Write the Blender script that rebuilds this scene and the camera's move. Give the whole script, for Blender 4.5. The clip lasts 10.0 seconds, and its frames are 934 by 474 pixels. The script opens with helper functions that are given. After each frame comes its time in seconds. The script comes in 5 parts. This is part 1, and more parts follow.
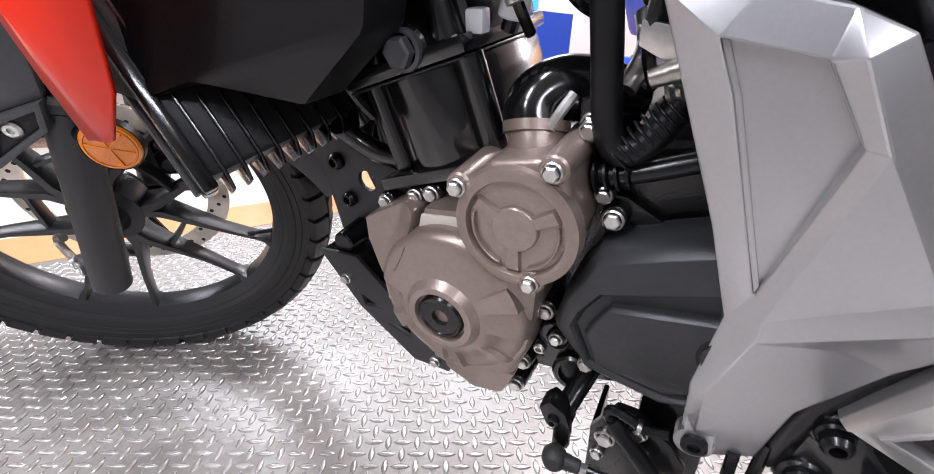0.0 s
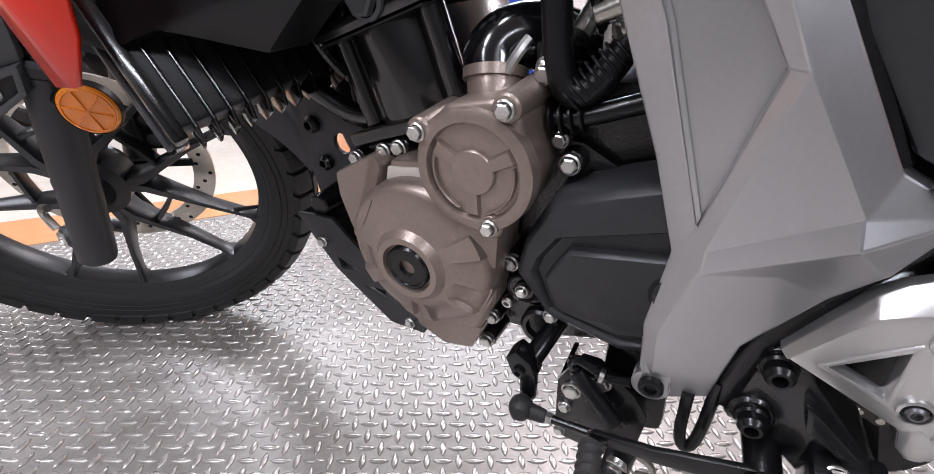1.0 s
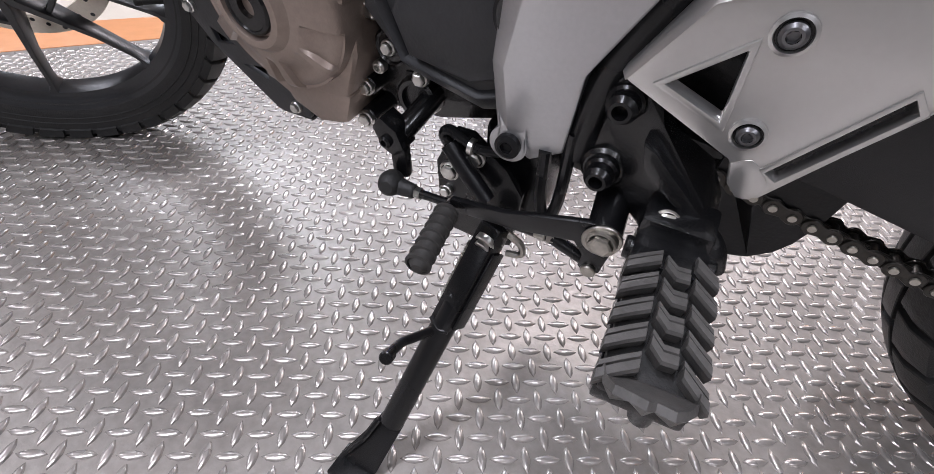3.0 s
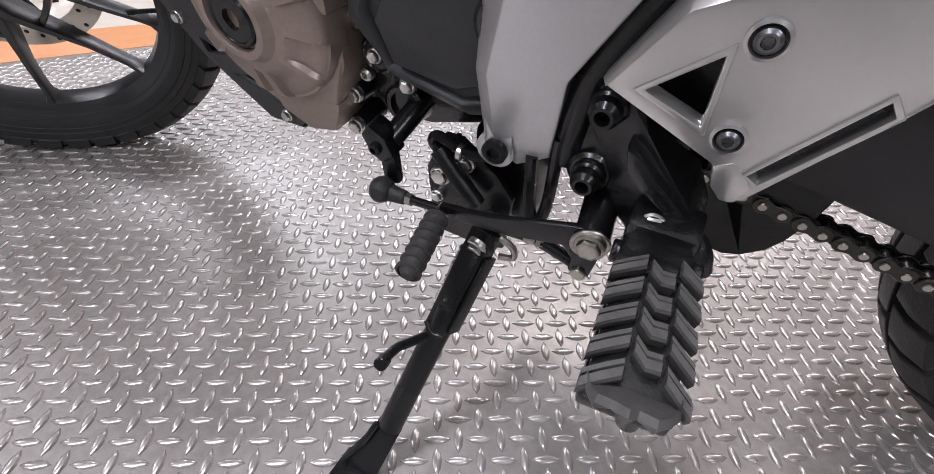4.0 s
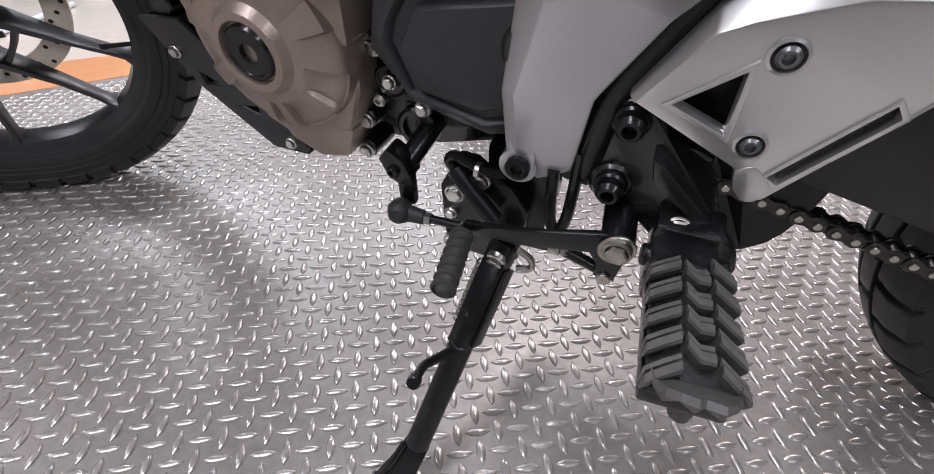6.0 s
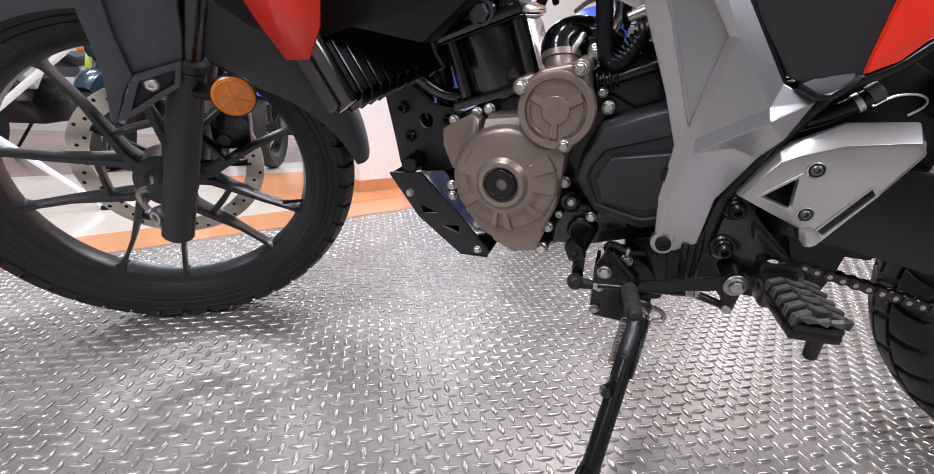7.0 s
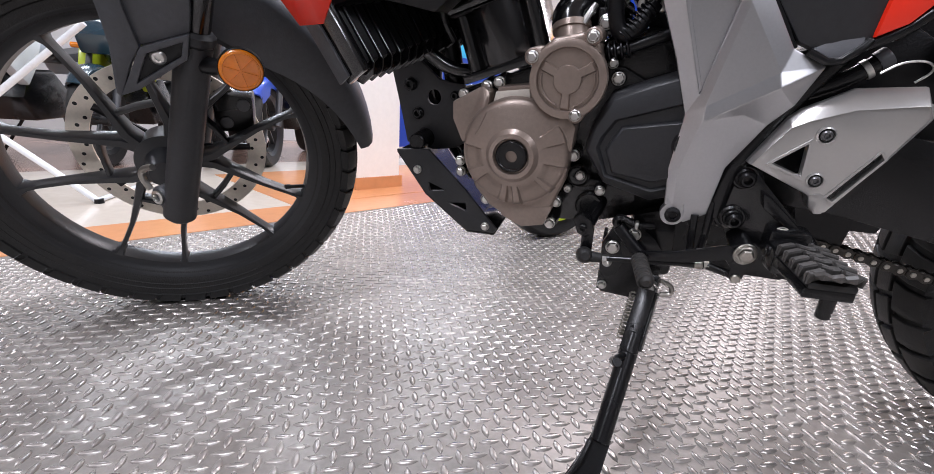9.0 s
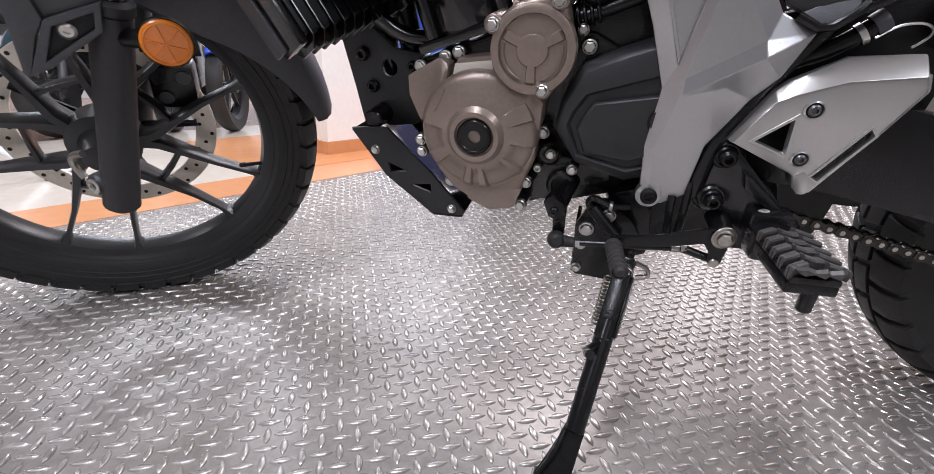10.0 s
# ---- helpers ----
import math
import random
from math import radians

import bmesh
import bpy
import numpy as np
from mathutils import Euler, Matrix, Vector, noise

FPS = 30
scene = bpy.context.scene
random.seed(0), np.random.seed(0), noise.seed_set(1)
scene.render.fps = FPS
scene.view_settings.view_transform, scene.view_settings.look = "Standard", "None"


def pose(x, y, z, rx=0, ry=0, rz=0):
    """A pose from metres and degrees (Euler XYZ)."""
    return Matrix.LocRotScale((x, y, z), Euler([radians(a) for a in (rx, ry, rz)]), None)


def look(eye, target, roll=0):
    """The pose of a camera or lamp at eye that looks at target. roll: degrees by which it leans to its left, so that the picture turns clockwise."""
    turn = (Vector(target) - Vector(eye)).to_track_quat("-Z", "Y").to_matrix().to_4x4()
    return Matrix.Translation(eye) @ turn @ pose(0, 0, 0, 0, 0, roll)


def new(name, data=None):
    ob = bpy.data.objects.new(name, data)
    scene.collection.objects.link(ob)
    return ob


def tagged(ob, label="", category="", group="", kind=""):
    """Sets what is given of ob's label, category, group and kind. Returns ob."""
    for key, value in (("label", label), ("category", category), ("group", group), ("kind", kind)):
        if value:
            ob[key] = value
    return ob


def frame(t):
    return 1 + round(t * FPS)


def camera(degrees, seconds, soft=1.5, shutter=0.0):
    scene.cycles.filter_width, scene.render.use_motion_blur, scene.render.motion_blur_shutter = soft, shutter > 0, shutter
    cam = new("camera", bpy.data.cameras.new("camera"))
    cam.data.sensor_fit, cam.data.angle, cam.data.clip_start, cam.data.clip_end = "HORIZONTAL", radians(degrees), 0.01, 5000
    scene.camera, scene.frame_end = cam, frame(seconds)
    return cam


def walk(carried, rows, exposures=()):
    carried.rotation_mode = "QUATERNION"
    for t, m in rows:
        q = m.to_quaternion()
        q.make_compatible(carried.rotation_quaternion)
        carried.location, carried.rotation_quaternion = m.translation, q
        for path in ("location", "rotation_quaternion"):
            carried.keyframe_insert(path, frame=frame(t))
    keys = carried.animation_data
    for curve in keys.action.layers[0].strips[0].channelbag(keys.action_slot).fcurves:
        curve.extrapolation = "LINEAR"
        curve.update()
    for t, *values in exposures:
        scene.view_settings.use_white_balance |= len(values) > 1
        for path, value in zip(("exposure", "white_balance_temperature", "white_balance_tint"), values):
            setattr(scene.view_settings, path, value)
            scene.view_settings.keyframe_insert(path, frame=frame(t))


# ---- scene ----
# camera and its walk
cam = camera(90.94, 10.0, soft=0.8, shutter=0.25)
PATH = [
    (0, (0.1945, -0.2385, 0.6632), (0.2928, 1.6086, -0.0975), 2.74),
    (0.5, (0.2068, -0.2642, 0.6439), (0.3078, 1.5844, -0.1128), 2.72),
    (1, (0.2251, -0.2626, 0.6313), (0.3278, 1.5767, -0.1475), 2.78),
    (1.5, (0.2657, -0.2865, 0.6296), (0.3683, 1.5434, -0.1711), 3.04),
    (2, (0.3155, -0.2901, 0.5817), (0.4312, 1.4549, -0.3887), 3.75),
    (2.5, (0.3448, -0.2852, 0.5404), (0.4793, 1.2961, -0.6767), 5.93),
    (2.7, (0.3443, -0.2821, 0.5364), (0.4941, 1.2785, -0.7055), 6.44),
    (4, (0.3557, -0.2762, 0.5448), (0.4952, 1.2677, -0.7189), 4.60),
    (4.5, (0.3448, -0.2723, 0.5446), (0.4798, 1.2660, -0.7264), 3.95),
    (5, (0.3442, -0.2698, 0.5405), (0.4713, 1.2637, -0.7371), 3.46),
    (5.2, (0.3426, -0.2706, 0.5398), (0.4708, 1.2634, -0.7371), 3.45),
    (6.3, (0.2539, -0.2955, 0.5624), (0.5893, 1.3358, -0.5450), 3.52),
    (6.5, (0.1713, -0.3594, 0.5685), (0.5348, 1.4138, -0.2821), 2.96),
    (7, (0.0263, -0.4977, 0.5435), (0.4006, 1.3871, -0.0110), 2.82),
    (7.5, (-0.0029, -0.5287, 0.5108), (0.3699, 1.3652, -0.0128), 3.75),
    (8, (-0.0104, -0.5409, 0.4862), (0.3616, 1.3603, -0.0108), 4.13),
    (8.5, (-0.0093, -0.5305, 0.4790), (0.3654, 1.3702, -0.0177), 4.54),
    (9, (0.0023, -0.5058, 0.4954), (0.4087, 1.3804, -0.0311), 3.29),
    (9.5, (0.0108, -0.5047, 0.4999), (0.4451, 1.3538, -0.0979), 2.75),
    (10, (0.0402, -0.4532, 0.5267), (0.5088, 1.3564, -0.1846), 1.91),
]
walk(cam, [(t, look(eye, target, roll)) for t, eye, target, roll in PATH],
     exposures=((0.0, 0.94), (0.5, 0.66), (1.0, 0.58), (2.0, 0.60), (2.5, 0.40), (4.5, 0.36), (5.2, 0.28), (6.5, 0.27), (7.0, 0.38), (8.0, 0.34), (10.0, 0.36)))

# ---- light ----
world = bpy.data.worlds.new("showroom_world")
scene.world = world
world.use_nodes = True
world.node_tree.nodes["Background"].inputs[0].default_value = (0.75, 0.85, 1.0, 1)
world.node_tree.nodes["Background"].inputs[1].default_value = 0.35

SEAM = (0.797, 0.0065, 0.69, 0.725)   # a point on the joint between two plates, and its normal
PITCH = 0.026                      # spacing of the floor lugs
LINE = (0.83, 0.558)              # direction of the plate's far edge
EDGE = (-1.10, 1.03)               # a point on that edge


# ---- materials ----
def material(name, color, rough=0.5, metal=0.0, grain=0.0, scale=60.0, bump=0.0, wear=0.0, coat=0.0, emit=0.0, shine=0.5, film=0.12):
    m = bpy.data.materials.new(name)
    m.use_nodes = True
    nt = m.node_tree
    b = nt.nodes["Principled BSDF"]
    b.inputs["Base Color"].default_value = (*color, 1)
    b.inputs["Roughness"].default_value = rough
    b.inputs["Metallic"].default_value = metal
    b.inputs["Coat Weight"].default_value = coat
    b.inputs["Coat Roughness"].default_value = film
    b.inputs["Specular IOR Level"].default_value = shine
    if emit:
        b.inputs["Emission Color"].default_value = (*color, 1)
        b.inputs["Emission Strength"].default_value = emit
    geo = nt.nodes.new("ShaderNodeTexCoord")
    if grain or wear:
        big = nt.nodes.new("ShaderNodeTexNoise")
        big.inputs["Scale"].default_value = scale * 0.12
        big.inputs["Detail"].default_value = 5
        nt.links.new(geo.outputs["Object"], big.inputs["Vector"])
        fine = nt.nodes.new("ShaderNodeTexNoise")
        fine.inputs["Scale"].default_value = scale * 2
        fine.inputs["Detail"].default_value = 3
        nt.links.new(geo.outputs["Object"], fine.inputs["Vector"])
        add = nt.nodes.new("ShaderNodeMath")
        add.operation = "ADD"
        nt.links.new(big.outputs["Fac"], add.inputs[0])
        nt.links.new(fine.outputs["Fac"], add.inputs[1])
        ramp = nt.nodes.new("ShaderNodeMapRange")
        ramp.clamp = False
        ramp.inputs["From Min"].default_value = 0.6
        ramp.inputs["From Max"].default_value = 1.4
        ramp.inputs["To Min"].default_value = 1 - grain
        ramp.inputs["To Max"].default_value = 1 + grain
        nt.links.new(add.outputs[0], ramp.inputs["Value"])
        mix = nt.nodes.new("ShaderNodeVectorMath")
        mix.operation = "SCALE"
        mix.inputs[0].default_value = color
        nt.links.new(ramp.outputs[0], mix.inputs["Scale"])
        nt.links.new(mix.outputs[0], b.inputs["Base Color"])
        r2 = nt.nodes.new("ShaderNodeMapRange")
        r2.inputs["From Min"].default_value = 0.15
        r2.inputs["From Max"].default_value = 0.85
        r2.inputs["To Min"].default_value = max(0.03, rough - 0.02 - wear)
        r2.inputs["To Max"].default_value = min(1.0, rough + 0.02 + wear)
        nt.links.new(big.outputs["Fac"], r2.inputs["Value"])
        nt.links.new(r2.outputs[0], b.inputs["Roughness"])
    if bump:
        n = nt.nodes.new("ShaderNodeTexNoise")
        n.inputs["Scale"].default_value = scale * 6
        n.inputs["Detail"].default_value = 4
        nt.links.new(geo.outputs["Object"], n.inputs["Vector"])
        bp = nt.nodes.new("ShaderNodeBump")
        bp.inputs["Strength"].default_value = bump
        bp.inputs["Distance"].default_value = 0.0006
        nt.links.new(n.outputs["Fac"], bp.inputs["Height"])
        nt.links.new(bp.outputs["Normal"], b.inputs["Normal"])
    return m


BLACK = material("black_plastic", (0.0040, 0.0040, 0.0048), 0.36, 0, 0.25, 60, 0.5, shine=0.3)
COVERBLACK = material("matt_black_engine_plastic", (0.020, 0.0205, 0.0225), 0.45, 0, 0.2, 60, 0.5, shine=0.45)
GREY = material("dark_grey_plastic", (0.050, 0.0515, 0.057), 0.42, 0, 0.2, 60, 0.5, shine=0.5)
SATIN = material("satin_black_metal", (0.0045, 0.0045, 0.005), 0.26, 0.0, 0.3, 50, 0.25, 0.06, 0.1, shine=0.35)
GLOSS = material("gloss_black_enamel", (0.004, 0.004, 0.0045), 0.16, 0.0, 0.2, 40, 0.12, 0.04, 0.5)
CAST = material("black_painted_casting", (0.005, 0.005, 0.0055), 0.24, 0.0, 0.35, 80, 0.9, 0.06, 0.4, shine=0.45)
BRONZE = material("bronze_painted_casting", (0.26, 0.205, 0.172), 0.34, 0.5, 0.12, 90, 0.4, 0.05, 0.15)
SILVER = material("silver_painted_plastic", (0.45, 0.45, 0.458), 0.34, 0.9, 0.05, 160, 0.0, 0.0, 0.8, film=0.03)
ALUMINIUM = material("pale_silver_metal", (0.54, 0.53, 0.515), 0.29, 0.85, 0.03, 120, 0.0, 0.0, 0.2)
RED = material("red_painted_plastic", (0.82, 0.028, 0.008), 0.3, 0, 0.04, 60, 0, 0.02, 0.4)
STEEL = material("zinc_plated_steel", (0.62, 0.61, 0.58), 0.32, 1.0, 0.12, 90, 0.2, 0.06)
DISC = material("brushed_brake_disc", (0.72, 0.66, 0.57), 0.36, 0.5, 0.1, 90, 0.2, 0.05)
RUBBER = material("tyre_rubber", (0.021, 0.0205, 0.020), 0.52, 0, 0.3, 70, 0.9, 0.06, shine=0.3)
PEGRUBBER = material("worn_peg_rubber", (0.070, 0.066, 0.062), 0.42, 0, 0.3, 90, 0.4, 0.08)
PEGEND = material("dull_peg_rubber", (0.032, 0.030, 0.028), 0.58, 0, 0.25, 90, 0.3, 0.05, shine=0.3)
WHEELBLACK = material("wheel_black_coat", (0.017, 0.0175, 0.019), 0.33, 0.0, 0.2, 60, 0.3, 0.05, shine=0.5)
AMBER = material("amber_reflector_lens", (0.78, 0.22, 0.011), 0.18, 0, 0.1, 60, 1.0, 0.05, 0.5)
CHAIN = material("oiled_chain_steel", (0.045, 0.042, 0.038), 0.3, 0.85, 0.3, 120, 0.3, 0.08)
BOLTGREY = material("dark_zinc_bolt", (0.16, 0.16, 0.165), 0.34, 0.85, 0.15, 90, 0.2, 0.05)
RIVET = material("bright_rivet_steel", (0.42, 0.40, 0.36), 0.33, 1.0, 0.2, 120, 0.2, 0.05)
STICKER = material("pale_label", (0.62, 0.57, 0.5), 0.5, 0, 0.1, 100)
LUG = material("worn_lug_tops", (0.445, 0.413, 0.386), 0.27, 0.65, 0.12, 60, 0.2, 0.0, 0.30, film=0.10)
PLATE = material("embossed_floor_plate", (0.268, 0.246, 0.226), 0.355, 0.42, 0.22, 40, 0.6, 0.06)
TERRACOTTA = material("orange_floor_tile", (0.6, 0.27, 0.12), 0.25, 0, 0.1, 12, 0.1, 0.05, 0.2)
CREAM = material("cream_floor_tile", (0.62, 0.55, 0.47), 0.2, 0, 0.08, 12, 0.1, 0.05, 0.3)
BROWN = material("brown_floor_tile", (0.28, 0.17, 0.13), 0.25, 0, 0.12, 12, 0.1, 0.05, 0.2)
WALLPAINT = material("pale_wall_paint", (0.58, 0.565, 0.55), 0.6, 0, 0.04, 20, 0.3)
# for walls out of view: dark so that panels facing them reflect less
DARKWALL = material("darkened_unseen_walls", (0.11, 0.105, 0.1), 0.6, 0, 0.06, 12, 0.3)
PALEBLUE = material("pale_blue_grey_paint", (0.40, 0.47, 0.54), 0.25, 0, 0.05, 40, 0, 0.03, 0.4)
BLUE = material("blue_panel", (0.015, 0.06, 0.42), 0.35, 0, 0.1, 20, 0, 0.03, 0.2)
COLUMN = material("white_column_paint", (0.82, 0.8, 0.76), 0.55, 0, 0.04, 20, 0.3)
YELLOW = material("amber_print", (0.7, 0.34, 0.03), 0.4, 0, 0.1, 20)
CYAN = material("cyan_print", (0.05, 0.42, 0.65), 0.4, 0, 0.1, 20)
WHITEPAINT = material("white_gloss_paint", (0.7, 0.72, 0.74), 0.25, 0, 0.04, 40, 0, 0.03, 0.4)
LIME = material("lime_gloss_paint", (0.5, 0.62, 0.03), 0.3, 0, 0.05, 40, 0, 0.03, 0.3)
TEAL = material("dark_teal_paint", (0.010, 0.030, 0.045), 0.25, 0, 0.1, 40, 0, 0.03, 0.4)
TUBE = material("lamp_diffuser", (0.96, 0.945, 1.0), 0.5, emit=2.0)
CHROME = material("chrome_trim", (0.8, 0.8, 0.82), 0.12, 1.0, 0.05, 40, 0, 0.03)


# ---- mesh helpers ----
def bm_new():
    return bmesh.new()


def mesh_of(name, bm, mat, smooth=True, angle=35):
    bmesh.ops.recalc_face_normals(bm, faces=bm.faces)
    me = bpy.data.meshes.new(name)
    bm.to_mesh(me)
    bm.free()
    me.materials.append(mat)
    if smooth:
        for p in me.polygons:
            p.use_smooth = True
        me.set_sharp_from_angle(angle=radians(angle))
    return me


def part(name, bm, mat, parent=None, label="", smooth=True, angle=35):
    ob = new(name, mesh_of(name, bm, mat, smooth, angle))
    if parent is not None:
        ob.parent = parent
    return tagged(ob, label)


def bevel(bm, width, segments=2, edges=None):
    sharp = [e for e in (edges or bm.edges) if e.is_manifold and e.calc_face_angle(0) > 0.5]
    if sharp and width > 0:
        bmesh.ops.bevel(bm, geom=sharp, offset=width, segments=segments, profile=0.6, affect="EDGES", clamp_overlap=True)
    return bm


def prism(outline, y0, y1, width=0.003, bm=None, segments=2):
    """A plate: an outline in x and z, from y0 to y1; y0 may differ from corner to corner."""
    own = bm_new()
    ys = y0 if isinstance(y0, (list, tuple)) else [y0] * len(outline)
    front = [own.verts.new((x, y, z)) for (x, z), y in zip(outline, ys)]
    back = [own.verts.new((x, y1, z)) for x, z in outline]
    f = own.faces.new(front)
    own.faces.new(list(reversed(back)))
    for i in range(len(outline)):
        j = (i + 1) % len(outline)
        own.faces.new((front[i], back[i], back[j], front[j]))
    if len(set(ys)) > 1:
        bmesh.ops.triangulate(own, faces=[f])
    bmesh.ops.recalc_face_normals(own, faces=own.faces)
    bevel(own, width, segments)
    return join(bm, own)


def join(bm, own):
    if bm is None:
        return own
    me = bpy.data.meshes.new("join")
    own.to_mesh(me)
    own.free()
    bm.from_mesh(me)
    bpy.data.meshes.remove(me)
    return bm


def ring(inner, outer, y0, y1, width=0.002, bm=None):
    """A plate with one hole: two outlines with as many corners each."""
    own = bm_new()
    n = len(inner)
    rows = [[own.verts.new((x, y, z)) for x, z in line] for line, y in ((outer, y0), (inner, y0), (inner, y1), (outer, y1))]
    for a in range(4):
        for i in range(n):
            j = (i + 1) % n
            own.faces.new((rows[a][i], rows[a][j], rows[(a + 1) % 4][j], rows[(a + 1) % 4][i]))
    bmesh.ops.recalc_face_normals(own, faces=own.faces)
    bevel(own, width)
    return join(bm, own)


def plate(outline, holes, y0, y1, width=0.002, bm=None):
    """A flat plate in x and z with holes through it."""
    own = bm_new()
    for line in (outline, *holes):
        vs = [own.verts.new((x, y0, z)) for x, z in line]
        for a, b in zip(vs, vs[1:] + vs[:1]):
            own.edges.new((a, b))
    bmesh.ops.triangle_fill(own, use_beauty=True, edges=own.edges[:])
    got = bmesh.ops.extrude_face_region(own, geom=own.faces[:])
    bmesh.ops.translate(own, vec=(0, y1 - y0, 0), verts=[g for g in got["geom"] if isinstance(g, bmesh.types.BMVert)])
    bmesh.ops.recalc_face_normals(own, faces=own.faces)
    bevel(own, width)
    return join(bm, own)


def turn_to(axis):
    return Vector(axis).to_track_quat("Z", "Y").to_matrix().to_4x4()


def lathe(profile, segments=32, place=(0, 0, 0), axis=(0, 0, 1), bm=None, closed=False):
    """Turns a profile of (radius, height) round the axis."""
    own = bm_new()
    rows = []
    for r, h in profile:
        if r < 1e-6:
            rows.append([own.verts.new((0, 0, h))])
        else:
            rows.append([own.verts.new((r * math.cos(2 * math.pi * k / segments), r * math.sin(2 * math.pi * k / segments), h)) for k in range(segments)])
    pairs = list(zip(rows, rows[1:])) + ([(rows[-1], rows[0])] if closed else [])
    for a, b in pairs:
        for k in range(segments):
            j = (k + 1) % segments
            if len(a) == 1 and len(b) == 1:
                continue
            if len(a) == 1:
                own.faces.new((a[0], b[j], b[k]))
            elif len(b) == 1:
                own.faces.new((a[k], a[j], b[0]))
            else:
                own.faces.new((a[k], a[j], b[j], b[k]))
    bmesh.ops.transform(own, matrix=Matrix.Translation(place) @ turn_to(axis), verts=own.verts)
    return join(bm, own)


def rod(a, b, r, r2=None, segments=16, bm=None, edge=0.15):
    """A round bar from a to b with slightly rounded ends."""
    a, b = Vector(a), Vector(b)
    h, r2 = (b - a).length, r if r2 is None else r2
    e = min(edge * min(r, r2), h * 0.3)
    return lathe([(0, 0), (r - e, 0), (r, e), (r2, h - e), (r2 - e, h), (0, h)], segments, a, b - a, bm)


def tube(points, r, segments=10, bm=None, smooth=3):
    """A bent pipe through points."""
    pts = [Vector(p) for p in points]
    for _ in range(smooth):
        nxt = [pts[0]]
        for p, q in zip(pts, pts[1:]):
            nxt += [p.lerp(q, 0.25), p.lerp(q, 0.75)]
        pts = nxt + [pts[-1]]
    own = bm_new()
    rows, side = [], None
    for i, p in enumerate(pts):
        along = (pts[min(i + 1, len(pts) - 1)] - pts[max(i - 1, 0)]).normalized()
        if side is None:
            side = along.orthogonal().normalized()
        side = (side - along * side.dot(along)).normalized()
        up = along.cross(side)
        rr = r(i / (len(pts) - 1)) if callable(r) else r
        rows.append([own.verts.new(p + rr * (side * math.cos(2 * math.pi * k / segments) + up * math.sin(2 * math.pi * k / segments))) for k in range(segments)])
    for a, b in zip(rows, rows[1:]):
        for k in range(segments):
            j = (k + 1) % segments
            own.faces.new((a[k], a[j], b[j], b[k]))
    own.faces.new(list(reversed(rows[0])))
    own.faces.new(rows[-1])
    return join(bm, own)


def block(lo, hi, width=0.003, bm=None, m=None):
    own = bm_new()
    bmesh.ops.create_cube(own, size=1)
    lo, hi = Vector(lo), Vector(hi)
    bmesh.ops.transform(own, matrix=Matrix.Translation((lo + hi) / 2) @ Matrix.Diagonal((*(hi - lo), 1)), verts=own.verts)
    bevel(own, width)
    if m is not None:
        bmesh.ops.transform(own, matrix=m, verts=own.verts)
    return join(bm, own)


def arc(cx, cz, r, a0, a1, n):
    return [(cx + r * math.cos(radians(a0 + (a1 - a0) * k / n)), cz + r * math.sin(radians(a0 + (a1 - a0) * k / n))) for k in range(n + 1)]


def flange_bolt(parent, place, r=0.0065, axis=(0, -1, 0), mat=None, h=0.006):
    """A hexagon bolt with a round flange."""
    bm = lathe([(0, -0.004), (r, -0.004), (r, 0.0015), (r * 0.86, 0.0025), (r * 0.8, 0.0025)], 20, place, axis)
    hexa = lathe([(r * 0.78, 0.002), (r * 0.78, h * 0.85), (r * 0.62, h), (0, h * 0.93)], 6, place, axis)
    return part("bolt", join(bm, hexa), mat or STEEL, parent, angle=25)


def socket_bolt(parent, place, r=0.007, axis=(0, -1, 0), mat=None, h=0.005):
    """A round head bolt with a hexagon socket."""
    bm = lathe([(0, -0.004), (r, -0.004), (r, h * 0.55), (r * 0.72, h), (r * 0.5, h)], 20, place, axis)
    hexa = lathe([(r * 0.5, h), (r * 0.48, h * 0.2), (0, h * 0.2)], 6, place, axis)
    return part("bolt", join(bm, hexa), mat or SATIN, parent, angle=25)


# ---- the hall ----
def slab(name, outline, z0, z1, mat, label, category):
    bm = bm_new()
    top = [bm.verts.new((x, y, z1)) for x, y in outline]
    low = [bm.verts.new((x, y, z0)) for x, y in outline]
    bm.faces.new(top)
    bm.faces.new(list(reversed(low)))
    for i in range(len(outline)):
        j = (i + 1) % len(outline)
        bm.faces.new((top[i], low[i], low[j], top[j]))
    return tagged(part(name, bm, mat, None, smooth=False), label, category, kind="structure")


def across(s, w):
    """A point on the floor: s along the plate's far edge, w beyond it."""
    return (EDGE[0] + LINE[0] * s - LINE[1] * w, EDGE[1] + LINE[1] * s + LINE[0] * w)


floor = slab("floor", [across(-9, -9), across(9, -9), across(9, 0), across(-9, 0)], -0.05, 0.0, PLATE, "grey metal diamond plate floor with raised lugs", "floor")
slab("floor_border", [across(-9, 0.0), across(9, 0.0), across(9, 0.27), across(-9, 0.27)], -0.05, 0.002, TERRACOTTA, "glossy orange floor tile border", "floor")
slab("floor_tiles", [across(-9, 0.27), across(9, 0.27), across(9, 1.9), across(-9, 1.9)], -0.05, 0.002, CREAM, "glossy cream floor tiles", "floor")
slab("floor_band", [across(-9, 1.9), across(9, 1.9), across(9, 9), across(-9, 9)], -0.05, 0.001, BROWN, "brown floor tiles in the showroom", "floor")

